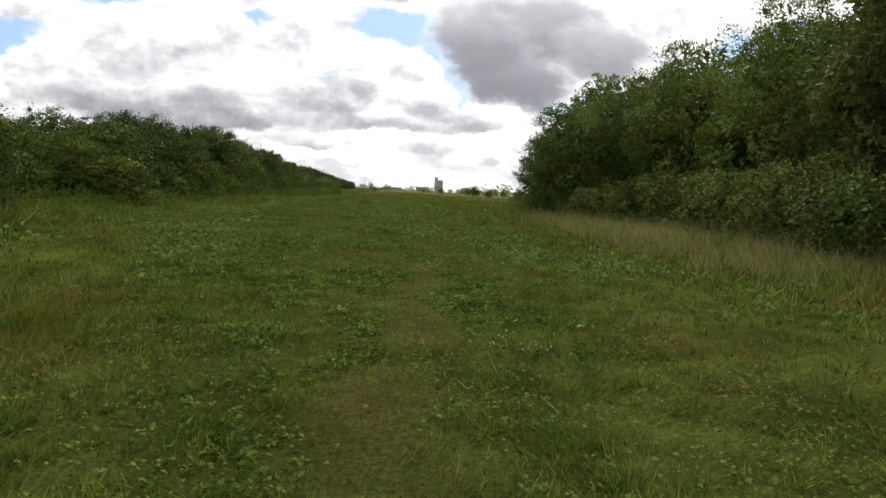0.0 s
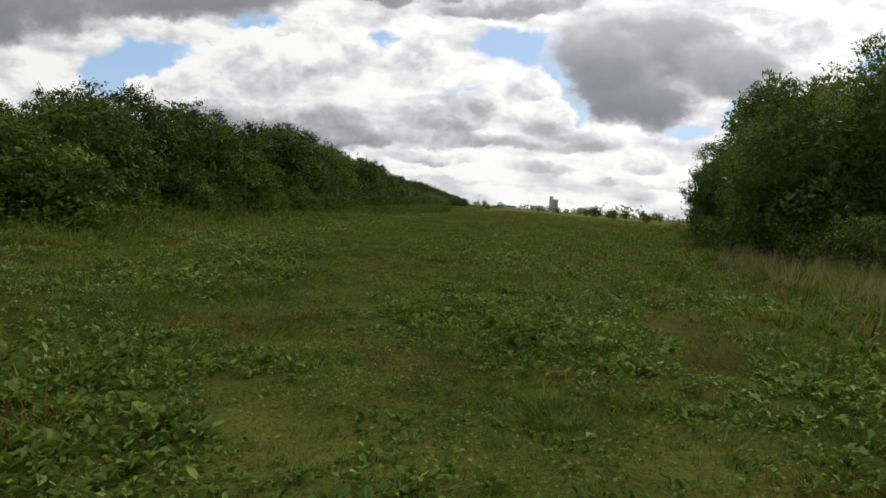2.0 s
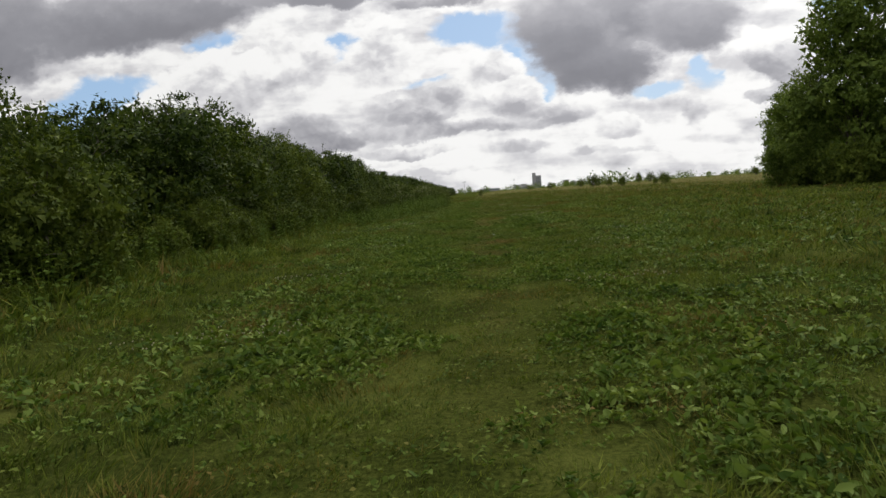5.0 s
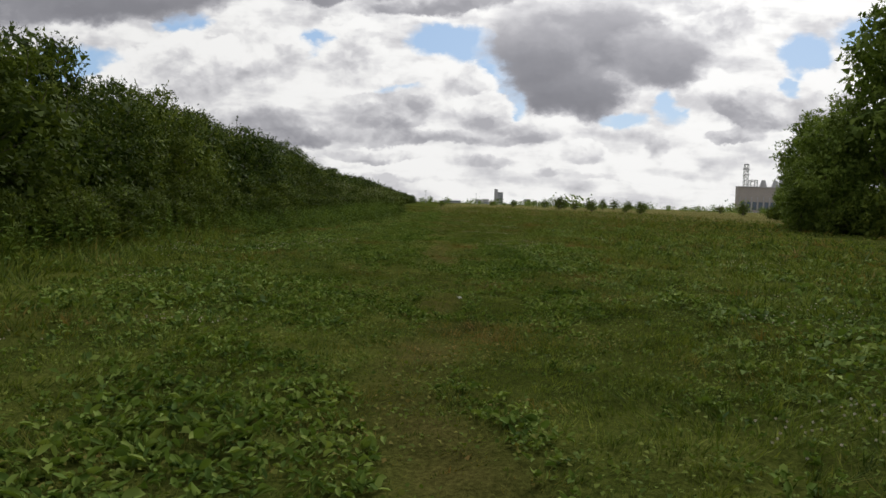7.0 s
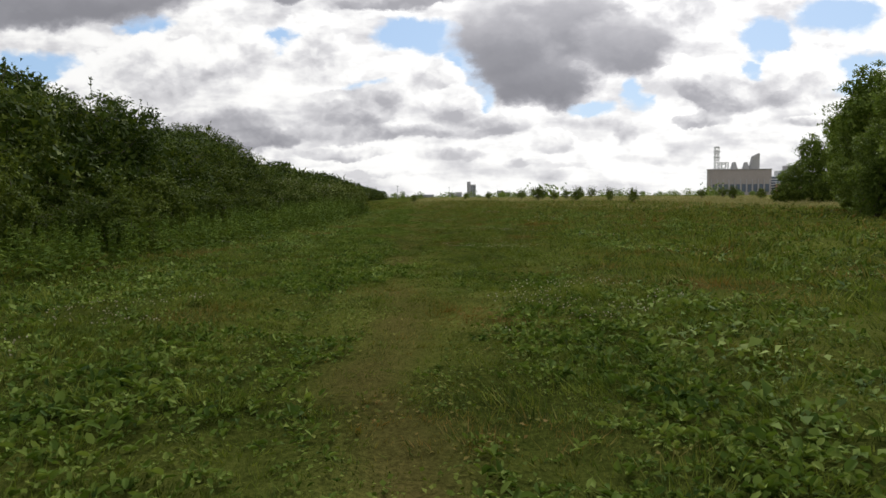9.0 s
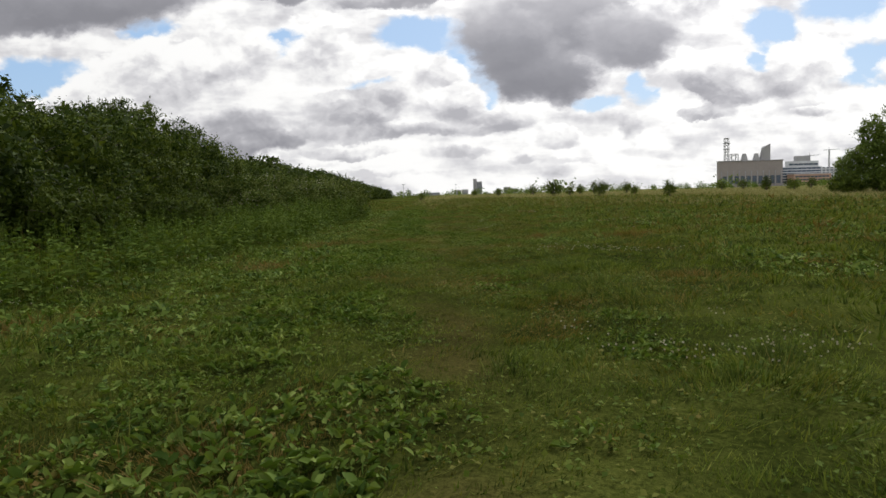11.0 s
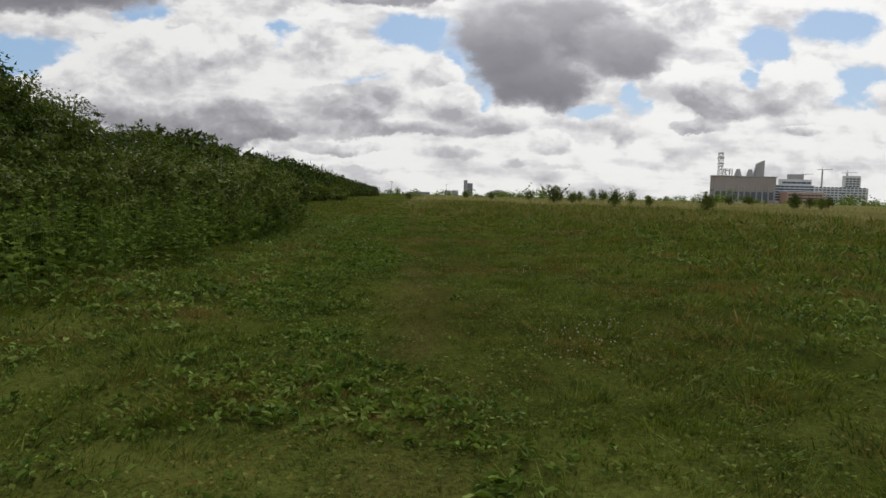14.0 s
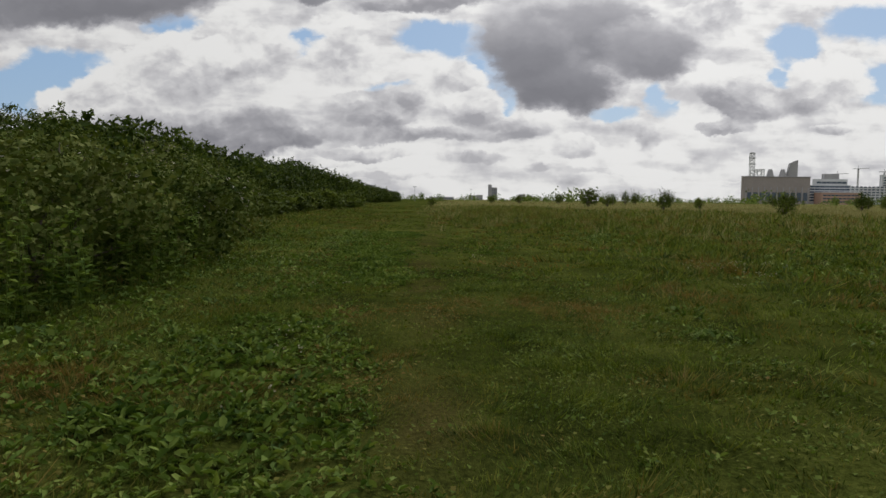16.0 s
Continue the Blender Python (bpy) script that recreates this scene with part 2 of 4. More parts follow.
def meadow_soil():
    m, t, out = material("meadow_soil")
    geo = node(t, "ShaderNodeNewGeometry")
    where = geo.outputs["Position"]
    big, mid, small = fbm(t, where, 0.12, 4.0), fbm(t, where, 0.9, 5.0, 0.6), fbm(t, where, 34.0, 5.0, 0.7)
    tone = calc(t, "ADD", calc(t, "MULTIPLY", big.outputs[0], 0.3), calc(t, "ADD", calc(t, "MULTIPLY", mid.outputs[0], 0.35), calc(t, "MULTIPLY", small.outputs[0], 0.45)))
    turf = ramp(t, tone, [(0.42, (0.012, 0.017, 0.004)), (0.53, (0.039, 0.050, 0.010)), (0.64, (0.086, 0.098, 0.022))])
    earth = ramp(t, small.outputs[0], [(0.3, (0.036, 0.027, 0.010)), (0.7, (0.105, 0.076, 0.032))])
    worn = node(t, "ShaderNodeAttribute", attribute_name="worn").outputs["Fac"]
    straw = node(t, "ShaderNodeAttribute", attribute_name="straw").outputs["Fac"]
    col = mixc(t, calc(t, "MULTIPLY", worn, calc(t, "MULTIPLY_ADD", mid.outputs[0], 1.3, -0.20)), turf, earth)
    col = mixc(t, calc(t, "MULTIPLY", straw, 0.85), col, ramp(t, tone, [(0.40, (0.085, 0.092, 0.026)), (0.66, (0.190, 0.180, 0.075))]))
    b = node(t, "ShaderNodeBsdfPrincipled")
    put(t, b.inputs["Base Color"], col)
    b.inputs["Roughness"].default_value = 1.0
    b.inputs["Specular IOR Level"].default_value = 0.0
    bp = node(t, "ShaderNodeBump")
    bp.inputs["Strength"].default_value, bp.inputs["Distance"].default_value = 0.8, 0.03
    put(t, bp.inputs["Height"], small.outputs[0])
    put(t, b.inputs["Normal"], bp.outputs[0])
    put(t, out.inputs[0], b.outputs[0])
    return m


SOIL = meadow_soil()
TURF = leafy("grass_blades", (0.024, 0.042, 0.007), (0.084, 0.121, 0.017), (0.178, 0.208, 0.036), 0.8, 0.25, 1.5, dry=(0.180, 0.122, 0.038), specular=0.08, fleck=1.3)
STRAW = leafy("seeding_grass", (0.115, 0.120, 0.036), (0.215, 0.200, 0.090), (0.36, 0.33, 0.19), 0.8, 0.25, 0.4, specular=0.06)
DOCK = leafy("broad_weed_leaves", (0.026, 0.056, 0.010), (0.088, 0.142, 0.022), (0.205, 0.265, 0.062), 0.70, 0.25, 1.1, specular=0.07)
HERB = leafy("clover_leaves", (0.040, 0.070, 0.010), (0.085, 0.125, 0.018), (0.150, 0.180, 0.036), 0.75, 0.25, 0.9, dry=(0.160, 0.112, 0.034), specular=0.06, fleck=1.0)
HAWTHORN = leafy("hawthorn_leaves", (0.016, 0.030, 0.005), (0.042, 0.070, 0.010), (0.130, 0.165, 0.024), 0.65, 0.22, 0.6, specular=0.08, each=0.22)
SCRUB = leafy("scrub_leaves", (0.028, 0.047, 0.007), (0.064, 0.094, 0.013), (0.145, 0.182, 0.030), 0.65, 0.25, 0.7, specular=0.08, each=0.22)
WILLOW = leafy("willow_leaves", (0.048, 0.080, 0.012), (0.110, 0.164, 0.026), (0.205, 0.270, 0.054), 0.6, 0.3, 0.5, specular=0.15, each=0.22)
RUSSET = leafy("russet_leaves", (0.032, 0.044, 0.012), (0.074, 0.094, 0.020), (0.160, 0.180, 0.036), 0.6, 0.3, 0.5, specular=0.1)
SALLOW = leafy("sallow_leaves", (0.026, 0.046, 0.009), (0.072, 0.108, 0.019), (0.170, 0.215, 0.045), 0.6, 0.32, 0.5, specular=0.1, each=0.18)
BRAMBLE = leafy("bramble_leaves", (0.022, 0.042, 0.007), (0.074, 0.104, 0.020), (0.185, 0.210, 0.070), 0.75, 0.2, 1.2, specular=0.04, each=0.22)
NETTLE = leafy("nettle_leaves", (0.036, 0.068, 0.012), (0.080, 0.128, 0.020), (0.150, 0.200, 0.036), 0.75, 0.3, 0.8, specular=0.04)
BARK = solid("bark", (0.040, 0.032, 0.024), (0.110, 0.090, 0.066), 3.0, 0.9, 0.01)
PETAL = leafy("clover_petals", (0.30, 0.27, 0.21), (0.42, 0.39, 0.32), (0.54, 0.52, 0.45), 0.7, 0.2, 2.0)
BLOSSOM = leafy("bramble_blossom", (0.20, 0.18, 0.16), (0.33, 0.30, 0.27), (0.46, 0.43, 0.39), 0.7, 0.2, 2.0)
# brown brick paled towards grey: the haze of distance is mixed into its colour
HAZED_BRICK = solid("hazed_brown_brick_cladding", (0.25, 0.225, 0.22), (0.33, 0.30, 0.29), 0.06, 0.85)
CONCRETE = solid("grey_concrete", (0.27, 0.27, 0.29), (0.37, 0.37, 0.39), 0.05, 0.85)
PALE = solid("pale_cladding", (0.45, 0.47, 0.50), (0.60, 0.62, 0.65), 0.05, 0.7)
SALMON = solid("salmon_brick", (0.36, 0.23, 0.18), (0.46, 0.31, 0.25), 0.08, 0.85)
GLAZING = solid("dark_glazing", (0.05, 0.07, 0.10), (0.09, 0.12, 0.17), 0.05, 0.25)
STEEL = solid("galvanised_steel", (0.26, 0.27, 0.28), (0.38, 0.39, 0.40), 0.2, 0.5, 0.0, 0.4)
PAPER = solid("white_litter_paper", (0.30, 0.30, 0.28), (0.45, 0.45, 0.43), 30.0, 0.8)

# ---- mesh helpers ----
rng = np.random.default_rng(7)


def mesh_of(name, verts, counts, loops, mat, smooth=False):
    me = bpy.data.meshes.new(name)
    verts, counts, loops = np.asarray(verts, np.float32).reshape(-1, 3), np.asarray(counts, np.int32), np.asarray(loops, np.int32).ravel()
    me.vertices.add(len(verts))
    me.vertices.foreach_set("co", verts.ravel())
    me.loops.add(len(loops))
    me.loops.foreach_set("vertex_index", loops)
    me.polygons.add(len(counts))
    starts = np.zeros(len(counts), np.int32)
    starts[1:] = np.cumsum(counts)[:-1]
    me.polygons.foreach_set("loop_start", starts)
    if smooth:
        me.polygons.foreach_set("use_smooth", np.ones(len(counts), bool))
    me.update(calc_edges=True)
    me.validate()
    me.materials.append(mat)
    return me


def quads(name, q, mat):
    """q: (n, 4, 3) corners of n separate quads."""
    n = len(q)
    return mesh_of(name, q, np.full(n, 4), np.arange(4 * n), mat)


def tubes(name, runs, mat, sides=6):
    """runs: lists of (point, radius), each one a tapered limb."""
    v, loops, base = [], [], 0
    for run in runs:
        for i, (p, r) in enumerate(run):
            a, b = run[max(i - 1, 0)][0], run[min(i + 1, len(run) - 1)][0]
            d = np.subtract(b, a) / (np.linalg.norm(np.subtract(b, a)) + 1e-9)
            s = np.cross(d, (0.31, 0.9, 0.2))
            s /= np.linalg.norm(s)
            w = np.cross(d, s)
            for k in range(sides):
                g = 2 * math.pi * k / sides
                v.append(np.add(p, r * (math.cos(g) * s + math.sin(g) * w)))
        for i in range(len(run) - 1):
            for k in range(sides):
                j = (k + 1) % sides
                loops.append((base + i * sides + k, base + i * sides + j, base + (i + 1) * sides + j, base + (i + 1) * sides + k))
        base += len(run) * sides
    return mesh_of(name, v, np.full(len(loops), 4), loops, mat, True)


def part(name, data, parent, label=""):
    ob = new(name, data)
    ob.parent = parent
    return tagged(ob, label)


def box_bm(bm, x0, y0, z0, x1, y1, z1):
    made = bmesh.ops.create_cube(bm, size=1.0)["verts"]
    for v in made:
        v.co = Vector(((x0 + x1) / 2 + v.co.x * (x1 - x0), (y0 + y1) / 2 + v.co.y * (y1 - y0), (z0 + z1) / 2 + v.co.z * (z1 - z0)))
    return made


def bm_mesh(name, bm, mat):
    me = bpy.data.meshes.new(name)
    bm.to_mesh(me)
    bm.free()
    me.materials.append(mat)
    return me


def unit(a):
    return a / (np.linalg.norm(a, axis=-1, keepdims=True) + 1e-9)


def leaves(base, way, facing, length, width, fold=0.25):
    """Diamond-shaped folded leaves: base points, directions, rough normals."""
    way = unit(way)
    side = unit(np.cross(way, facing))
    up = np.cross(side, way)
    n = len(base)
    length, width = np.broadcast_to(length, n)[:, None], np.broadcast_to(width, n)[:, None]
    mid = base + way * length * 0.45
    lift = up * width * fold
    return np.stack([base, mid + side * width * 0.5 + lift, base + way * length, mid - side * width * 0.5 + lift], 1)


def shards(base, way, facing, length, width):
    """Small pointed leaves, three corners each."""
    way = unit(way)
    side = unit(np.cross(way, facing)) * (np.broadcast_to(width, len(base)) * 0.5)[:, None]
    return np.stack([base - side, base + side, base + way * np.broadcast_to(length, len(base))[:, None]], 1)


# ---- the lie of the land ----
TRACK_Y = (-20, 0, 14, 20, 28, 46, 65, 86, 140, 300, 900)
TRACK_X = (0.3, 0.1, -0.8, -2.2, -3.9, -4.5, -5.4, -5.7, -8.0, -14.0, -20.0)


def track_x(y):
    return np.interp(y, TRACK_Y, TRACK_X)


def worn_at(x, y):
    """How far the turf is trodden down: the track first bears right of the walk, then a second one goes along it."""
    wobble = 0.15 * waves(x, y, 3.0, 12)
    first = np.interp(y, (-20, 0, 8, 15, 24, 34, 50), (-0.2, 0.0, 0.2, 0.9, 1.9, 3.0, 4.5))
    a = (1 - smooth(0.05, 0.55, np.abs(x - first + wobble))) * (1 - smooth(36, 48, y))
    b = (1 - smooth(0.05, 0.50, np.abs(x - track_x(y) + wobble))) * smooth(29, 40, y)
    return np.maximum(a, b) * (0.25 + 0.75 * smooth(-0.5, 0.6, waves(x, y, 3.2, 11)))


BASE_Y = (10, 17, 33, 53, 73, 92, 130, 163, 280)
BASE_X = (-9.0, -9.6, -11.2, -12.6, -14.2, -16.5, -19.5, -21.5, -24.0)


def smooth(a, b, x):
    s = np.clip((np.asarray(x, float) - a) / (b - a), 0, 1)
    return s * s * (3 - 2 * s)


def waves(x, y, size, seed):
    """Smooth pseudo-random swells, about -1 to 1."""
    r = np.random.default_rng(seed)
    total = 0
    for _ in range(7):
        a, k, p = r.uniform(0, 6.283), r.uniform(0.6, 1.7) * 6.283 / size, r.uniform(0, 6.283)
        total = total + np.sin((x * np.cos(a) + y * np.sin(a)) * k + p + 0.8 * np.sin((x * np.sin(a) - y * np.cos(a)) * k * 0.6 + p))
    return total / 3.6


def ground_z(x, y):
    x, y = np.asarray(x, float), np.asarray(y, float)
    near = 1 - smooth(150, 260, np.hypot(x, y - 40))
    bank = smooth(0, 16, track_x(y) - 4.0 - x) * 0.55 * (1 - smooth(300, 500, y))
    off = np.abs(x - track_x(y))
    tussock = (1 - smooth(3.0, 4.6, off)) * (1 - smooth(96, 104, y)) * smooth(-2, 1, y) * (0.017 * waves(x, y, 0.55, 26) + 0.008 * waves(x, y, 0.27, 27))
    return bank + tussock + near * (0.030 * waves(x, y, 4.5, 3) + 0.05 * waves(x, y, 17.0, 4) + 0.012 * waves(x, y, 1.1, 5))


def straw_at(x, y):
    open_field = smooth(108, 142, y + 0.55 * (x - track_x(y)) + 8 * waves(x, y, 20, 9)) * smooth(-3.0, 2.0, x - track_x(y) + 1.5 * waves(x, y, 9, 8) - 1.0)
    verge = smooth(4.6, 6.2, x + 0.5 * waves(x, y, 3, 6)) * smooth(8, 15, y) * (1 - smooth(30, 37, y))
    return np.maximum(open_field, 0.8 * verge)


def build_ground():
    xs = np.concatenate([-np.geomspace(4000, 32, 26), np.arange(-30, -10.9, 0.5), np.arange(-10.8, 5.41, 0.10), np.arange(5.8, 30.01, 0.5), np.geomspace(32, 4000, 26)])
    ys = np.concatenate([-np.geomspace(3000, 14, 18), np.arange(-12, -0.1, 0.4), np.arange(0, 104.01, 0.115), np.arange(104.4, 120.01, 0.4), np.geomspace(122, 4500, 40)])
    gx, gy = np.meshgrid(xs, ys)
    z = ground_z(gx, gy)
    nx, ny = len(xs), len(ys)
    i = (np.arange(ny - 1)[:, None] * nx + np.arange(nx - 1)[None]).ravel()
    me = mesh_of("ground", np.stack([gx, gy, z], -1), np.full(len(i), 4), np.stack([i, i + 1, i + nx + 1, i + nx], 1), SOIL, True)
    for name, values in (("worn", worn_at(gx, gy)), ("straw", straw_at(gx, gy))):
        me.attributes.new(name, "FLOAT", "POINT").data.foreach_set("value", values.astype(np.float32).ravel())
    tagged(new("ground", me), "open grassy meadow with a faint trodden track", "ground", kind="structure")


build_ground()


# ---- grass ----
def blades(x, y, height, width, lean=1.2, tuft=7, spread=0.035):
    """Grass in tufts of leaning blades, three corners each."""
    n = len(x) // tuft
    cx, cy, ch = x[:n], y[:n], np.repeat(height[:n] * rng.uniform(0.6, 1.35, n), tuft)
    flow = 3.0 * waves(cx, cy, 2.6, 51) + 1.2
    x, y, flow = np.repeat(cx, tuft), np.repeat(cy, tuft), np.repeat(flow, tuft)
    m = n * tuft
    b = rng.uniform(0, 6.283, m)
    r = np.abs(rng.normal(0, 1.0, m)) * (spread + width[:1].mean() * 2)
    x, y = x + r * np.cos(b), y + r * np.sin(b)
    h = ch * rng.uniform(0.45, 1.15, m)
    w = np.repeat(width[:n], tuft) * rng.uniform(0.7, 1.3, m) * 0.5
    reach = h * rng.uniform(0.15, lean * 1.5, m)
    tip = np.stack([np.cos(b) * 0.75 + np.cos(flow) * 0.6, np.sin(b) * 0.75 + np.sin(flow) * 0.6, np.zeros(m)], 1) * reach[:, None]
    tip[:, 2] = h
    a = rng.uniform(0, 6.283, m)
    side = np.stack([np.cos(a), np.sin(a), np.zeros(m)], 1) * w[:, None]
    foot = np.stack([x, y, ground_z(x, y) - 0.008], 1)
    return np.stack([foot - side, foot + side, foot + tip], 1)


def tris(name, q, mat):
    n = len(q)
    return mesh_of(name, q, np.full(n, 3), np.arange(3 * n), mat)


def scatter(y0, y1, off0, off1, per_m2):
    """Points on both sides of the track, off0 to off1 metres from it."""
    n = int((y1 - y0) * (off1 - off0) * 2 * per_m2)
    y = rng.uniform(y0, y1, n)
    off = rng.uniform(off0, off1, n) * rng.choice((-1, 1), n)
    return track_x(y) + off, y


def tall_at(x, y):
    """Height of the turf in metres."""
    off = np.abs(x - track_x(y))
    h = (0.036 + 0.030 * smooth(0.3, 2.2, off) + 0.07 * smooth(2.5, 8.0, off)) * (1 - 0.3 * worn_at(x, y))
    h = h * (1 + 0.5 * np.clip(waves(x, y, 2.2, 21), -0.8, 1.3)) * (1 + 0.35 * np.clip(waves(x, y, 0.7, 22), -0.8, 1.3))
    left = smooth(1.0, 3.0, track_x(y) - x) * (1 - smooth(5, 9, y)) * 0.14
    edge = 0.20 * (1 - smooth(0.0, 3.5, x - np.interp(y, BASE_Y, BASE_X))) + 0.12 * smooth(4.2, 6.5, x) * (1 - smooth(34, 42, y))
    return np.clip(h + left + edge + 0.22 * straw_at(x, y), 0.025, 0.6)


def build_grass():
    runs = []
    for y0, y1, o0, o1, dens, wide in ((1.5, 97, 0.0, 1.4, 2500, 0.0072), (1.5, 97, 1.4, 2.8, 1400, 0.0092), (3, 100, 2.8, 5.2, 420, 0.018), (4, 110, 5.2, 9.0, 170, 0.032),
                                       (8, 130, 9.0, 16.0, 60, 0.055), (97, 150, 0.0, 9.0, 110, 0.05), (20, 170, 16.0, 34.0, 14, 0.12), (130, 200, 0.0, 16.0, 14, 0.12)):
        x, y = scatter(y0, y1, o0, o1, dens)
        tufty = waves(x, y, 0.32, 24) + 0.7 * waves(x, y, 0.9, 25)
        keep = rng.uniform(0, 1, len(x)) > 0.28 * worn_at(x, y) + 0.5 * smooth(0.2, -0.9, tufty) * (np.abs(x - track_x(y)) < 5)
        x, y, tufty = x[keep], y[keep], tufty[keep]
        h = tall_at(x, y) * (1 + 0.35 * np.clip(tufty, -1, 1.4)) * rng.uniform(0.55, 1.25, len(x))
        runs.append(blades(x, y, h, wide * rng.uniform(0.7, 1.4, len(x))))
    # tussocks
    cx, cy = scatter(2, 96, 0.3, 4.5, 0.9)
    keep = waves(cx, cy, 4.0, 23) + rng.normal(0, 0.4, len(cx)) > 0.0
    cx, cy = cx[keep], cy[keep]
    size = np.repeat(rng.uniform(0.6, 1.5, len(cx)), 130)
    n = len(size)
    x, y = np.repeat(cx, 130) + rng.normal(0, 0.085, n) * size, np.repeat(cy, 130) + rng.normal(0, 0.075, n) * size
    runs.append(blades(x, y, 0.075 * size + 0.02, np.full(n, 0.0085), 1.1, 1))
    tagged(new("meadow_grass", tris("meadow_grass", np.concatenate(runs), TURF)), "short green meadow grass with dry patches", "grass", kind="stuff")
    runs = []
    for n, box, h in ((56000, (4.2, 8.0, 9.8, 38), 0.70), (90000, (-12, 104, 60, 210), 0.42), (22000, (-20, 190, 150, 420), 0.8)):
        x, y = rng.uniform(box[0], box[2], n), box[1] + (box[3] - box[1]) * rng.uniform(0, 1, n) ** 1.4
        keep = rng.uniform(0, 1, n) < straw_at(x, y)
        x, y = x[keep], y[keep]
        far = 0.006 + 0.00022 * np.clip(y - 20, 0, 400)
        runs.append(blades(x, y, h * rng.uniform(0.6, 1.15, len(x)), far * rng.uniform(0.7, 1.3, len(x)), 0.6))
    tagged(new("seeding_grass", tris("seeding_grass", np.concatenate(runs), STRAW)), "tall straw-coloured grass gone to seed", "grass", kind="stuff")


build_grass()


def rosettes(x, y, size, count, fine):
    """Low plants of broad arching leaves round a crown."""
    m, runs = len(x), []
    start = rng.uniform(0, 6.283, m)
    for k in range(count):
        a = start + k * 2.4 + rng.normal(0, 0.35, m)
        way = unit(np.stack([np.cos(a), np.sin(a), rng.uniform(0.05, 1.5, m)], 1))
        foot = np.stack([x + 0.4 * size * rng.normal(0, 1, m), y + 0.4 * size * rng.normal(0, 1, m), ground_z(x, y) + 0.008 + size * rng.uniform(0, 0.5, m)], 1)
        side = unit(np.cross(way, np.tile((0.0, 0.0, 1.0), (m, 1)) + rng.normal(0, 0.45, (m, 3))))
        top = np.cross(side, way)
        L = (size * rng.uniform(0.55, 1.2, m))[:, None]
        w = L * rng.uniform(0.32, 0.62, m)[:, None]
        mid, tip, far = foot + way * L * 0.35, foot + way * L - top * L * rng.uniform(0.1, 0.5, m)[:, None], foot + way * L * 0.75 - top * L * 0.12
        lift = top * w * rng.uniform(-0.1, 0.45, m)[:, None]
        if fine:
            runs.append(np.stack([foot, mid + side * w * 0.46 + lift, far + side * w * 0.42 + lift, tip, far - side * w * 0.42 + lift, mid - side * w * 0.46 + lift], 1))
        else:
            runs.append(np.stack([foot, mid * 0.5 + far * 0.5 + side * w * 0.55 + lift, tip, mid * 0.5 + far * 0.5 - side * w * 0.55 + lift], 1))
    return np.concatenate(runs)


def weedy_at(x, y):
    """How thickly weeds grow: on both sides of the track at first, later on its hedge side, with gaps of grass."""
    side = x - track_x(y) + 0.35 * waves(x, y, 2.4, 33)
    off = np.abs(side)
    late = smooth(52, 62, y)
    early = 1 - smooth(7, 11, y)
    patch = waves(x, y, 5.0, 31) + 0.55 * waves(x, y, 1.6, 32)
    both = (smooth(0.4, 1.3, off) - 0.5 * smooth(3.0, 5.0, off)) * (1 - late) * smooth(6, 12, y)
    left = smooth(0.2, 1.1, -side) * late - 0.9 * smooth(-0.3, 0.4, side) * (1 - smooth(3.5, 5.5, side)) * late
    near = (1 - smooth(0.2, 0.55, np.abs(side + 0.75))) * early - 0.5 * early
    return patch + 0.75 * both + 0.7 * left + 0.8 * near - 3.0 * (worn_at(x, y) > 0.3) - 3.0 * (straw_at(x, y) > 0.4)


def weed_spots(n, least, most, count, bar):
    y = rng.uniform(1.5, 112, n)
    x = track_x(y) + rng.uniform(least, most, n) * rng.choice((-1, 1), n)
    lush = weedy_at(x, y)
    keep = lush + rng.normal(0, 0.28, n) > bar
    return x[keep][:count], y[keep][:count], np.clip(lush[keep][:count], 0, 1.6)


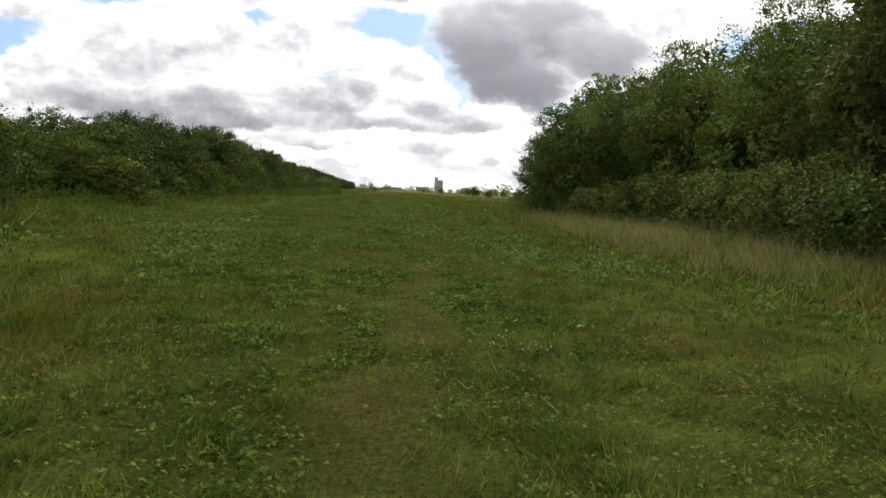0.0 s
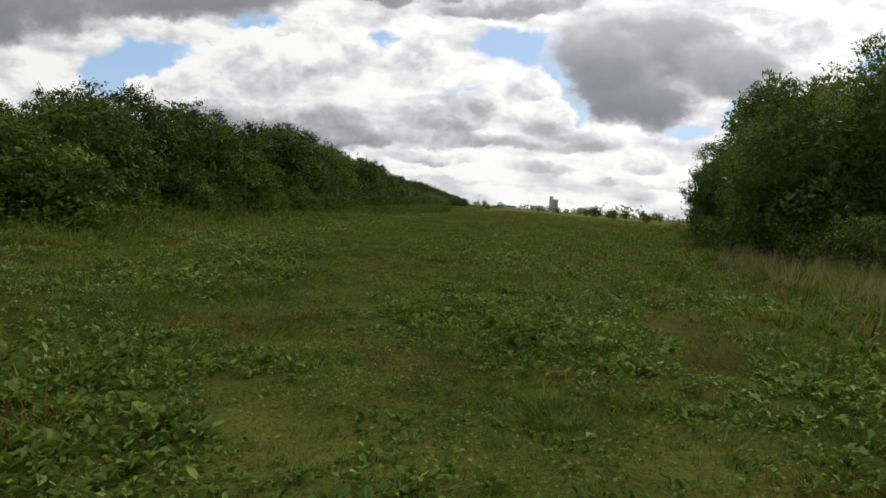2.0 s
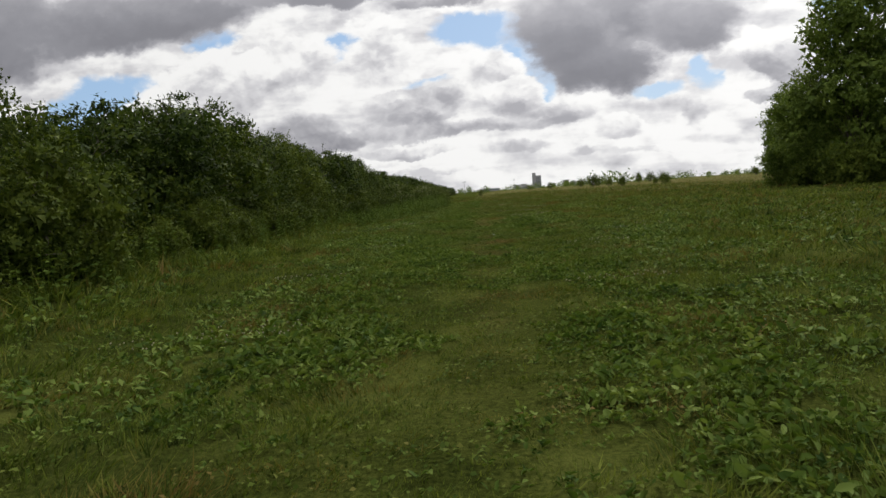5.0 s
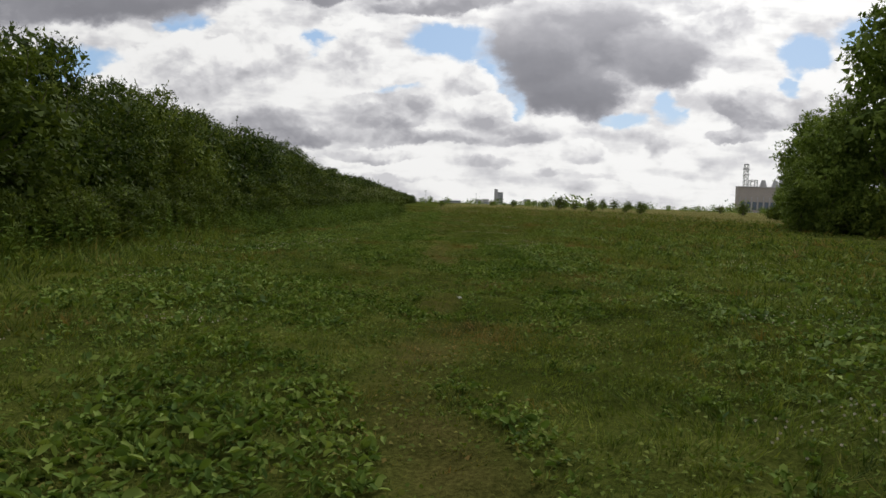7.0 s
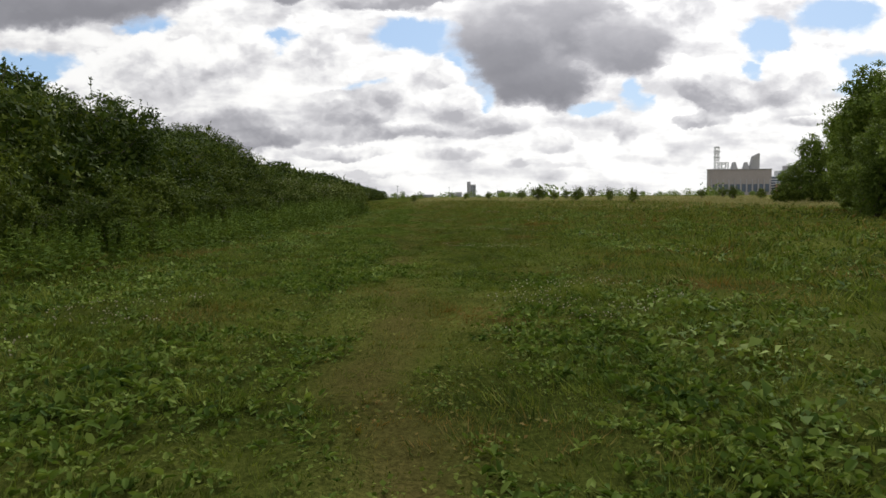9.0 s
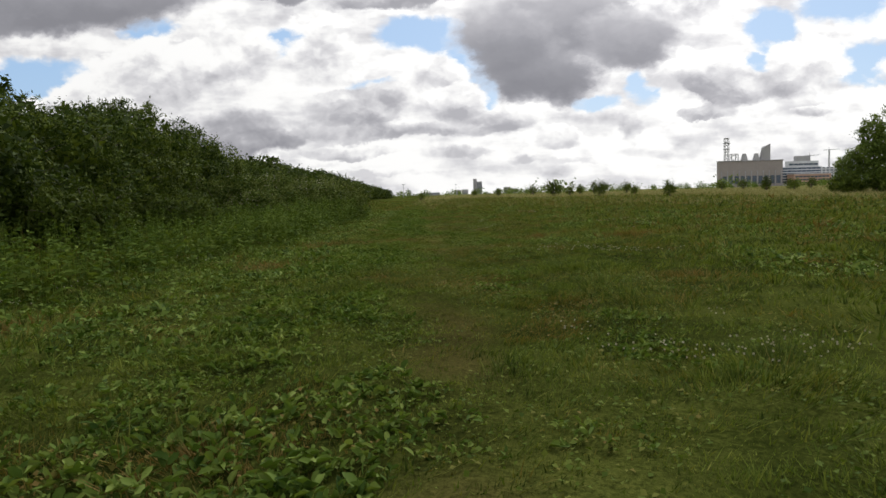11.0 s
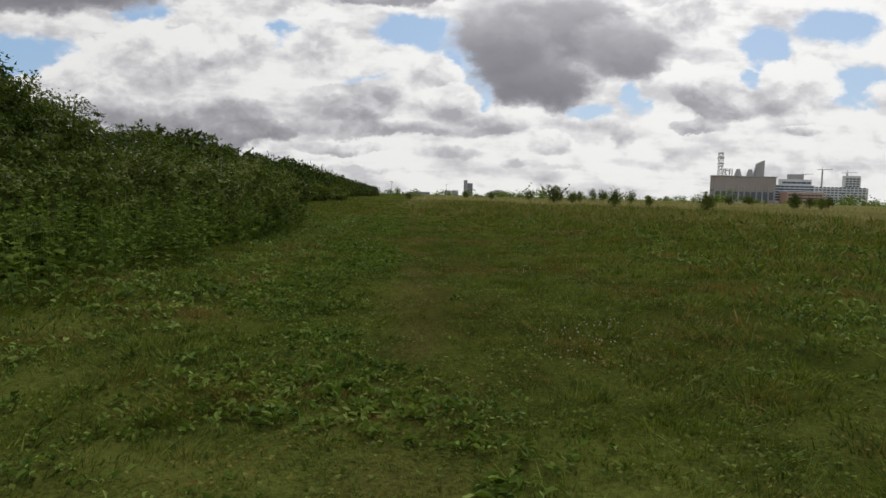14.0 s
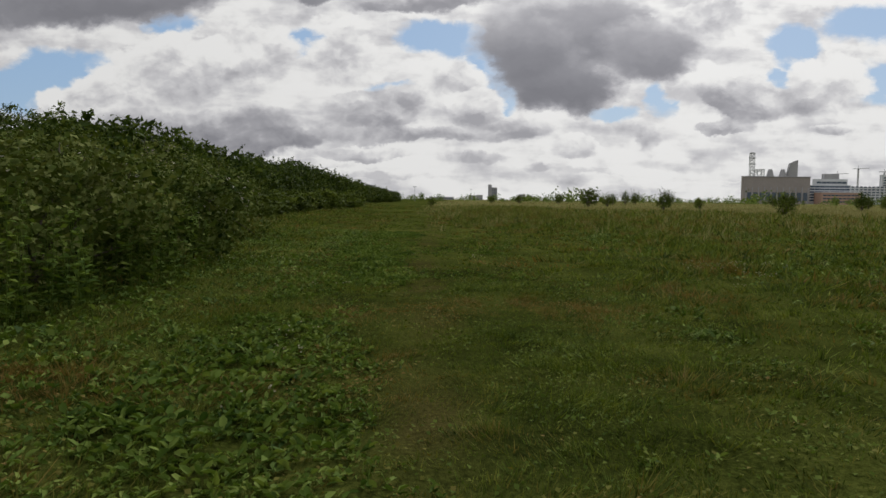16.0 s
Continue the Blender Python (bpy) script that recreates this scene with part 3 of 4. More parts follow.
def build_weeds():
    x, y, lush = weed_spots(130000, 0.0, 2.0, 30000, 0.25)
    v = rosettes(x, y, np.clip(rng.lognormal(-3.02, 0.34, len(x)), 0.022, 0.070) * (0.72 + 0.28 * lush), 6, True)
    loops = (np.arange(len(v))[:, None] * 6 + np.array([0, 1, 2, 3, 0, 3, 4, 5])[None]).ravel()
    tagged(new("broad_leaf_weeds", mesh_of("broad_leaf_weeds", v, np.full(2 * len(v), 4), loops, DOCK)), "green dock and plantain rosettes among the grass", "weeds", kind="stuff")
    x, y, lush = weed_spots(70000, 2.0, 5.0, 22000, 0.25)
    v = [rosettes(x, y, np.clip(rng.lognormal(-2.85, 0.34, len(x)), 0.03, 0.10) * (0.70 + 0.28 * lush), 6, False)]
    x, y, lush = weed_spots(60000, 5.0, 12.0, 12000, 0.25)
    v.append(rosettes(x, y, np.clip(rng.lognormal(-2.35, 0.30, len(x)), 0.05, 0.12), 5, False))
    tagged(new("meadow_weeds", quads("meadow_weeds", np.concatenate(v), DOCK)), "leafy green weeds spread over the meadow", "weeds", kind="stuff")
    # clover and other small herbs close to the soil
    n = 210000
    y = rng.uniform(1.5, 98, n)
    x = track_x(y) + rng.uniform(0, 3.0, n) * rng.choice((-1, 1), n)
    keep = rng.uniform(-0.7, 0.6, n) < waves(x, y, 1.3, 35) + 0.4 * waves(x, y, 0.5, 36) - 0.5 * worn_at(x, y)
    x, y = x[keep], y[keep]
    m = len(x)
    a = rng.uniform(0, 6.283, m)
    size = rng.uniform(0.016, 0.038, m)
    foot = np.stack([x, y, ground_z(x, y) + rng.uniform(0.006, 0.045, m)], 1)
    v = leaves(foot, np.stack([np.cos(a), np.sin(a), rng.uniform(-0.2, 0.7, m)], 1), np.tile((0, 0, 1.0), (m, 1)) + rng.normal(0, 0.4, (m, 3)), size, size * 0.85, 0.2)
    tagged(new("clover_leaves", quads("clover_leaves", v, HERB)), "low clover leaves between the blades of grass", "clover", kind="stuff")
    # clover heads in drifts
    n = 60000
    y = rng.uniform(2, 100, n)
    x = track_x(y) + rng.normal(0, 5.0, n)
    keep = (waves(x, y, 7.0, 41) + 0.5 * waves(x, y, 2.0, 42) > 1.0) & (np.abs(x - track_x(y)) > 0.9)
    x, y = x[keep][:2600], y[keep][:2600]
    z = ground_z(x, y) + tall_at(x, y) * 0.75 + rng.uniform(0.02, 0.07, len(x))
    runs = []
    for k in range(6):
        m = len(x)
        way = unit(rng.normal(0, 1, (m, 3)) + (0, 0, 0.3))
        c = np.stack([x, y, z], 1)
        runs.append(leaves(c - way * 0.010, way, rng.normal(0, 1, (m, 3)), 0.018, 0.014, 0.3))
    tagged(new("clover_flowers", quads("clover_flowers", np.concatenate(runs), PETAL)), "small white clover heads dotted in the grass", "flowers", kind="stuff")


build_weeds()


# ---- shrubs and trees ----
def crown_points(lobes, n, r, low):
    """Points on the outer skin of overlapping lobes, with their outward directions."""
    pick = r.choice(len(lobes), n, p=[s[3] ** 2 / sum(q[3] ** 2 for q in lobes) for s in lobes])
    L = np.array(lobes)[pick]
    d = unit(r.normal(0, 1, (n, 3)))
    depth = 1 - 0.38 * r.uniform(0, 1, n) ** 2.2
    p = L[:, :3] + d * L[:, 3:4] * depth[:, None] * (1 + 0.10 * np.sin(d[:, :1] * 9 + L[:, :1] * 5) + 0.08 * np.sin(d[:, 2:3] * 13 + L[:, 1:2] * 7))
    inside = np.zeros(n, bool)
    for q in lobes:
        inside |= np.linalg.norm(p - np.array(q[:3]), axis=1) < q[3] * 0.60
    ok = ~inside & (p[:, 2] > low)
    return p[ok], d[ok]


def make_plant(name, seed, mat, w, h, lobes_n, leaf, n, trunk=0.0, shoots=40, shoot_len=0.7, droop=0.2, low=0.05, label="", category="shrub", slim=0.5, bare=0.0, broad=False, sprays=110):
    """A shrub or tree of width w and height h: limbs, and a crown of single leaves with stray shoots."""
    r = np.random.default_rng(seed)
    lobes = []
    for k in range(lobes_n):
        a = 6.283 * k / lobes_n * 2.4 + r.uniform(-0.4, 0.4)
        f = (k + 0.5) / lobes_n
        z = (trunk + (h - trunk) * (0.16 + 0.68 * f)) * r.uniform(0.92, 1.06)
        spread = 0.5 * w * (1 - bare * f) * math.sqrt(max(0.08, 1 - (max(f - 0.35, 0) / 0.75) ** 2))
        rad = min(0.27 * w, 0.30 * (h - trunk)) * r.uniform(0.75, 1.15) * (1 - 0.25 * f)
        d = max(spread - rad * 0.85, 0) * r.uniform(0.7, 1.05)
        lobes.append((d * math.cos(a), d * math.sin(a), min(z, h - rad * 0.8), rad))
    lobes.append((0, 0, trunk + (h - trunk) * 0.45, 0.30 * w * (1 - 0.4 * bare)))
    # sprays of leaves at the ends of the branches, with shade between them
    reach = 0.5 * min(w, h - trunk)
    cp, cd = crown_points(lobes, sprays * 2, r, low)
    pick = r.integers(0, len(cp), int(n * 0.72))
    wide = reach * r.uniform(0.09, 0.19, len(cp))[pick]
    o = r.normal(0, 1, (len(pick), 3)) * wide[:, None] * 0.62
    o -= cd[pick] * (o * cd[pick]).sum(1, keepdims=True) * 0.45
    o[:, 2] *= 0.75
    p, d = cp[pick] + cd[pick] * wide[:, None] * 0.6 + o, cd[pick]
    ok = p[:, 2] > low
    ps, ds = crown_points([(a, b, c, e * 0.90) for a, b, c, e in lobes], int(n * 0.34), r, low)
    p, d = np.concatenate([p[ok], ps]), np.concatenate([d[ok], ds])
    m = len(p)
    size = leaf * r.uniform(0.65, 1.35, m)
    way = unit(d * 0.5 + r.normal(0, 0.8, (m, 3)) + (0, 0, -droop))
    cut = leaves if broad else shards
    q = [cut(p, way, d * 0.8 + r.normal(0, 0.5, (m, 3)) + (0, 0, 0.45), size, size * slim)]
    # second layer deeper in the crown, so that it closes
    k = max(300, n // 6)
    pi, di = crown_points([(a, b, c, e * 0.80) for a, b, c, e in lobes], k, r, low)
    q.append(cut(pi, unit(r.normal(0, 1, pi.shape)), di, leaf * 2.3, leaf * 1.6))
    # shoots that break the outline
    runs = []
    top, td = crown_points(lobes, shoots * 3, r, low + 0.3 * (h - low))
    for c, o in list(zip(top, td))[:shoots]:
        length = shoot_len * r.uniform(0.4, 1.3)
        g = unit(o * 0.8 + r.normal(0, 0.4, 3) + np.array((0, 0, 0.55)))
        bend = np.array((0, 0, -0.25 * length)) + r.normal(0, 0.08, 3)
        line = [c + g * length * s + bend * s * s for s in (0, 0.35, 0.7, 1.0)]
        runs.append([(pt, 0.012 * (1.1 - s)) for pt, s in zip(line, (0, 0.35, 0.7, 1.0))])
        cnt = int(5 + 9 * length)
        s = r.uniform(0.05, 1.05, cnt)[:, None]
        base = c + g * length * s + bend * s * s
        side = unit(r.normal(0, 1, (cnt, 3)) + g * 0.7)
        q.append(cut(base, side, r.normal(0, 1, (cnt, 3)), leaf * r.uniform(0.6, 1.1, cnt), leaf * slim * 0.9))
    root = new(name)
    part("crown", (quads if broad else tris)(name + "_crown", np.concatenate(q), mat), root)
    stems = []
    for a, b, c, s in lobes:
        thick = (0.05 if trunk == 0 else 0.09) * (0.6 + s * 0.25)
        f0 = np.array((0.06 * a, 0.06 * b, -0.15))
        e = np.array((a, b, c))
        knee = f0 + (e - f0) * 0.5 + np.array((-a * 0.18, -b * 0.18, 0.1 * c)) + r.normal(0, 0.06, 3)
        stems.append([(f0, thick), (f0 * 0.5 + knee * 0.5, thick * 0.8), (knee, thick * 0.6), (e, thick * 0.25)])
    if trunk:
        stems.append([(np.array((0, 0, -0.2)), 0.016 * h + 0.05), (np.array((0.05, 0, h * 0.25)), 0.014 * h), (np.array((0, 0.08, h * 0.55)), 0.009 * h), (np.array((0, 0, h * 0.85)), 0.003 * h)])
    part("trunk", tubes(name + "_trunk", stems, BARK, 5), root)
    tagged(part("brushwood", tubes(name + "_brushwood", runs, BARK, 3), root), kind="stuff")
    return tagged(root, label, category)


def stand(ob, x, y, turn=0.0, s=1.0, tall=1.0):
    m = pose(x, y, float(ground_z(x, y)) - 0.03, 0, 0, turn)
    c = copy_thing(ob, m)
    c.scale = (s, s, s * tall)
    return c


def plant_row(kinds, spots, group, seed):
    """spots: x, y, scale, extra height. Picks among the kinds in turn and turns each plant at random."""
    r = random.Random(seed)
    for i, (x, y, s, tall) in enumerate(spots):
        c = stand(kinds[i % len(kinds)], x, y, r.uniform(0, 360), s, tall)
        tagged(c, group=group)


def away(kinds):
    for k in kinds:
        for o in (*k.children_recursive, k):
            bpy.data.objects.remove(o)


hedge = [make_plant("hawthorn_bush", 100 + i, HAWTHORN, 6.2, 4.7, 15, 0.108, 24000, shoots=60, shoot_len=0.7, slim=0.62,
                    label="dense dark green hawthorn bush in the hedge", category="bush") for i in range(4)]
hedge.insert(2, make_plant("field_maple_bush", 106, SCRUB, 6.0, 4.7, 16, 0.105, 22000, shoots=70, shoot_len=0.8, slim=0.66,
                           label="lighter green leafy bush grown into the hedge", category="bush"))
far_hedge = [make_plant("hedge_bush", 110 + i, HAWTHORN, 6.2, 4.7, 15, 0.24, 4600, shoots=40, shoot_len=0.7, slim=0.7,
                        label="dark green hedge bush far along the meadow", category="bush") for i in range(3)]
scrub = [make_plant("scrub_bush", 120 + i, SCRUB, 3.8, 2.5, 11, 0.09, 11000, shoots=46, shoot_len=0.5, slim=0.62,
                    label="low light green scrub bush before the hedge", category="bush") for i in range(3)]
far_scrub = [make_plant("low_scrub_bush", 130 + i, SCRUB, 4.4, 2.2, 11, 0.20, 3600, shoots=30, shoot_len=0.5, slim=0.7,
                        label="low light green scrub on the grassy bank", category="bush") for i in range(2)]
brambles = [make_plant("bramble_patch", 140 + i, BRAMBLE, 4.4, 2.3, 14, 0.082, 8500, shoots=36, shoot_len=0.45, slim=0.75, broad=True,
                       label="tangled bramble mound with pale leaf undersides", category="bramble") for i in range(3)]
for i, plant in enumerate(brambles):
    crown = next(c for c in plant.children if c.name.startswith("crown"))
    co = np.empty(len(crown.data.vertices) * 3, np.float32)
    crown.data.vertices.foreach_get("co", co)
    co = co.reshape(-1, 3)
    r = np.random.default_rng(150 + i)
    at = co[r.integers(0, len(co), 2600)]
    at = at[(at[:, 2] > 1.0) & (np.sin(at[:, 0] * 3.1 + i) + np.sin(at[:, 1] * 2.7) + r.normal(0, 0.5, len(at)) > 0.9)][:190]
    out_way = unit(at * (1, 1, 0.6) + r.normal(0, 0.3, at.shape))
    at = at + out_way * 0.05
    q = [leaves(at, unit(np.cross(out_way, r.normal(0, 1, at.shape))), out_way, 0.034, 0.030, 0.2) for _ in range(3)]
    tagged(part("blossom", quads("bramble_blossom", np.concatenate(q), BLOSSOM), plant, "small pale pinkish bramble blossom"), kind="stuff")
willows = [make_plant("willow_bush", 160 + i, SALLOW, 6.5, 8.0, 24, 0.112, 38000, shoots=120, shoot_len=0.8, slim=0.5,
                      label="tall rounded willow thicket reaching the ground", category="bush") for i in range(3)]
russet = [make_plant("russet_willow", 170, RUSSET, 4.5, 8.0, 16, 0.11, 24000, shoots=80, shoot_len=0.9, slim=0.45,
                     label="dull green willow among the thicket", category="bush")]
trees = [make_plant("poplar_tree", 180 + i, WILLOW, 6.5, 12.0, 26, 0.21, 17000, shoots=110, shoot_len=1.0, low=0.1, slim=0.6,
                    label="leafy green tree at the meadow's edge", category="tree") for i in range(2)]

TOP_Y = (8, 24, 27, 31, 34, 42, 50, 58, 68, 82, 88, 94, 97, 100, 104, 110, 126, 154, 164, 200, 275)
TOP_Z = (2.9, 3.2, 3.0, 3.8, 4.6, 4.5, 5.3, 5.0, 5.1, 5.0, 5.1, 5.5, 5.2, 3.9, 3.7, 4.3, 4.5, 4.5, 5.0, 4.3, 3.3)
r0 = random.Random(5)
spots, low_spots = [], []
y = 9.0
while y < 110:
    bx = float(np.interp(y, BASE_Y, BASE_X))
    top = float(np.interp(y, TOP_Y, TOP_Z)) / 4.9 * r0.uniform(0.84, 1.08)
    s = min(1.0, 0.35 + 0.62 * top) * r0.uniform(0.85, 1.08)
    spots.append((bx - 2.5 + r0.uniform(-0.6, 0.4), y, s, (top - 0.05) / s))
    if len(spots) % 3 == 0:
        spots.append((bx - 8.0, y + 2.0, s, 0.9 * top / s))
    if r0.random() < 0.6 and y < 82:
        low_spots.append((bx - 0.9 + r0.uniform(-0.5, 0.5), y + r0.uniform(-1.5, 1.5), r0.uniform(0.65, 1.05), r0.uniform(0.75, 1.05)))
    y += r0.uniform(2.9, 4.1)
while y < 300:
    bx = float(np.interp(y, BASE_Y, BASE_X))
    top = float(np.interp(y, TOP_Y, TOP_Z)) / 4.9 * r0.uniform(0.9, 1.05)
    spots.append((bx - 2.5 + r0.uniform(-0.8, 0.8), y, 0.92, top / 0.92))
    if y < 180:
        low_spots.append((bx + 1.2 + r0.uniform(-0.8, 0.8), y + 1.5, r0.uniform(0.8, 1.15), r0.uniform(0.6, 0.9)))
    y += 4.6 if y < 170 else 7.5
plant_row(hedge, [p for p in spots if p[1] < 112], "hedge along the meadow", 1)
plant_row(far_hedge, [p for p in spots if p[1] >= 112], "hedge along the meadow", 11)
low_spots += [(-12.6, 79.0, 0.62, 0.9), (-13.4, 74.0, 0.75, 0.9), (-11.0, 84.5, 0.45, 0.8), (-13.0, 69.0, 0.8, 0.9), (-12.0, 64.5, 0.6, 0.9)]
y = 34.0
while y < 84:
    low_spots.append((float(np.interp(y, BASE_Y, BASE_X)) + r0.uniform(-0.5, 0.4), y, r0.uniform(0.38, 0.62), r0.uniform(0.8, 1.2)))
    y += r0.uniform(1.7, 2.8)
plant_row(scrub, [p for p in low_spots if p[1] < 100], "low bushes along the hedge", 2)
plant_row(far_scrub, [p for p in low_spots if p[1] >= 100], "low scrub on the bank", 12)
plant_row(far_scrub, [(17.4, 78.5, 0.8, 1.1), (18.5, 75.0, 1.0, 1.2), (21.5, 72.5, 1.0, 1.2), (24.5, 71.5, 1.1, 1.2), (20.4, 86, 0.9, 1.2), (23, 93, 0.9, 1.1),
                      (41.0, 140, 0.9, 1.1), (44.5, 137, 1.1, 1.1), (48.5, 135, 1.1, 1.3), (53, 132, 1.2, 1.3), (58, 134, 1.2, 1.3), (63, 136, 1.2, 1.3)], "undergrowth below the trees", 14)
plant_row(russet, [(13.2, 18.2, 1.0, 1.12), (14.0, 10.5, 1.1, 1.1)], "willow thicket", 13)
plant_row(brambles, [(-12.6, 88, 0.9, 0.80), (-11.8, 91.5, 1.0, 0.84), (-11.6, 95, 1.05, 0.86), (-11.8, 98.5, 1.05, 0.86), (-12.8, 102, 1.1, 0.86), (-13.8, 106, 1.1, 0.86),
                     (-15.0, 96, 1.2, 0.88), (-15.5, 91, 1.1, 0.85), (-15.5, 101, 1.2, 0.88), (-16.0, 110, 1.2, 0.84), (-17.5, 116, 1.2, 0.84), (-18.5, 124, 1.2, 0.84)],
          "brambles below the bank", 3)
plant_row(willows, [(8.3, 35.6, 0.80, 0.98), (11.6, 36.6, 1.0, 1.02), (15.6, 37.0, 1.2, 1.06), (12.9, 31.5, 0.95, 1.06), (14.9, 26.5, 1.1, 1.12), (15.6, 20.5, 1.15, 1.12), (15.2, 14.0, 1.15, 1.12), (14.8, 8.0, 1.1, 1.12), (10.6, 41.0, 0.95, 0.92), (9.6, 47.0, 0.80, 0.86), (13.5, 47.5, 1.05, 1.0), (13.2, 53.0, 0.95, 0.9),
                    (19.5, 34.0, 1.3, 1.05), (19.5, 24, 1.35, 1.08), (19, 13, 1.3, 1.1), (13.0, 1.0, 1.0, 1.0), (15, 43, 1.2, 1.0), (21, 43, 1.3, 1.1)],
          "willow thicket", 4)
plant_row(brambles, [(7.9, 33.0, 0.62, 0.85), (8.5, 30.5, 0.85, 1.0), (10.0, 27.5, 0.95, 1.05), (10.3, 24.0, 1.05, 1.05), (10.3, 20.5, 1.05, 1.05), (10.1, 17.0, 1.05, 1.0), (9.8, 13.5, 0.95, 1.0), (9.6, 10.0, 0.9, 1.0), (9.5, 6.5, 0.9, 1.0)],
          "brambles before the willows", 5)
plant_row(trees, [(20.6, 79, 1.2, 1.1), (17.6, 80.5, 0.66, 1.1), (17.0, 83, 0.42, 1.0), (25.5, 76, 1.2, 1.1), (20.5, 90, 0.75, 1.0), (30, 82, 1.2, 1.1), (25, 96, 0.75, 1.0),
                  (49.5, 139, 1.15, 1.05), (45.0, 141, 0.78, 1.0), (42.2, 142, 0.45, 1.0), (55, 136, 1.2, 1.1), (61, 140, 1.2, 1.1), (68, 140, 1.2, 1.1), (53, 147, 1.0, 1.1)],
          "trees along the meadow", 6)

saplings = [make_plant("sapling", 200 + i, SCRUB, 2.8, 3.0, 9, 0.15, 620, trunk=0.2, shoots=80, shoot_len=1.0, low=0.05, sprays=26,
                       label="young bushy sapling standing in the tall grass", category="sapling") for i in range(2)]
plant_row(saplings, [(22.6, 146.6, 0.72, 1.0), (19.5, 172, 0.70, 1.25), (21.0, 231, 1.8, 0.70), (26, 236, 1.0, 0.9), (-10.5, 200, 0.55, 1.0), (46.7, 260, 0.9, 1.3), (58, 197, 0.9, 1.1), (25, 303, 1.3, 0.9), (14, 320, 1.1, 0.9),
                     (63, 360, 1.6, 1.0), (39, 290, 1.0, 1.1), (70, 210, 0.9, 0.9), (84, 240, 1.0, 0.9), (90, 300, 1.2, 0.9), (30, 190, 0.6, 1.0), (100, 260, 1.1, 1.0), (6, 350, 1.0, 0.9), (110, 330, 1.5, 0.9), (52, 330, 1.2, 1.3)],
          "saplings in the open field", 7)
away(hedge + far_hedge + far_scrub + russet + scrub + brambles + willows + trees + saplings)


def build_nettles():
    r = np.random.default_rng(71)
    q, stems = [], []
    for cx, cy, wx, wy, n, tall in ((-10.6, 87.5, 1.2, 3.4, 260, 1.15), (-11.8, 82.5, 1.6, 3.0, 220, 0.95), (-10.0, 93.5, 0.5, 3.2, 110, 1.25), (-12.6, 76.5, 1.2, 2.5, 120, 0.8), (-11.6, 46.0, 0.8, 6.0, 170, 0.9), (-10.9, 35.0, 0.7, 5.0, 110, 0.8), (-12.2, 58.0, 1.0, 6.0, 200, 0.85), (-12.9, 69.0, 1.0, 5.0, 170, 0.85), (-10.0, 24.0, 0.8, 6.0, 120, 0.8), (-10.9, 64.0, 1.0, 5.0, 240, 0.75), (-10.6, 72.5, 1.0, 5.0, 260, 0.85), (-10.2, 80.0, 1.0, 4.0, 220, 0.95)):
        for _ in range(n):
            x, yy = cx + r.normal(0, 0.5) * wx, cy + r.uniform(-1, 1) * wy
            z, h = float(ground_z(x, yy)), tall * r.uniform(0.55, 1.15)
            lean = r.normal(0, 0.08, 2)
            stems.append([((x, yy, z - 0.05), 0.006), ((x + lean[0] * h, yy + lean[1] * h, z + h), 0.003)])
            k = int(7 + 9 * h)
            f = r.uniform(0.12, 1.0, k)[:, None]
            base = np.array((x, yy, z)) + f * np.array((lean[0] * h, lean[1] * h, h))
            a = r.uniform(0, 6.283, k)
            way = np.stack([np.cos(a), np.sin(a), r.uniform(-0.5, 0.4, k)], 1)
            size = 0.15 * (1.15 - 0.7 * f[:, 0]) * r.uniform(0.7, 1.2, k)
            q.append(leaves(base, way, np.tile((0, 0, 1.0), (k, 1)) + r.normal(0, 0.3, (k, 3)), size, size * 0.5))
    root = new("nettle_stand")
    tagged(tagged(root, "tall green nettles growing before the brambles", "nettles", kind="stuff"))
    tagged(part("leaf_mass", quads("nettle_leaves", np.concatenate(q), NETTLE), root), kind="stuff")
    tagged(part("stems", tubes("nettle_stems", stems, NETTLE, 3), root), kind="stuff")


build_nettles()


def build_far_trees():
    r = np.random.default_rng(61)
    q = []
    for i in range(260):
        d = r.uniform(520, 900)
        az = r.uniform(-0.22, 0.95)
        x, yy = az * d, d
        h = r.uniform(3, 6.5) if r.uniform() < 0.88 else r.uniform(8, 12)
        if az < 0.05:
            h *= 0.6
        w = h * r.uniform(0.6, 3.2)
        n = 110
        p = unit(r.normal(0, 1, (n, 3))) * r.uniform(0.55, 1.0, (n, 1)) * (w / 2, w / 2, h / 2) * (1 + 0.25 * r.normal(0, 1, (n, 1))) + (x, yy, h * 0.42)
        q.append(leaves(p, r.normal(0, 1, (n, 3)), r.normal(0, 1, (n, 3)), h * 0.20, h * 0.15))
    tagged(new("distant_woods", quads("distant_woods", np.concatenate(q), WILLOW)), "distant line of hedgerow trees on the horizon", "trees", kind="stuff")


build_far_trees()


# ---- distant buildings ----
def block(name, parent, mat, box, label=""):
    bm = bmesh.new()
    box_bm(bm, *box)
    bmesh.ops.bevel(bm, geom=bm.edges[:], offset=0.15, segments=1, affect="EDGES")
    return part(name, bm_mesh(name, bm, mat), parent, label)


def strip_windows(parent, mat, x0, x1, y0, z0, step_x, wide, tall, rows, step_z):
    me = None
    for j in range(rows):
        x = x0
        while x + wide <= x1:
            if me is None:
                bm = bmesh.new()
                box_bm(bm, 0, -0.25, 0, wide, 0.05, tall)
                me = bm_mesh("window", bm, mat)
            w = part("window", me, parent)
            w.location = (x, y0, z0 + j * step_z)
            x += step_x


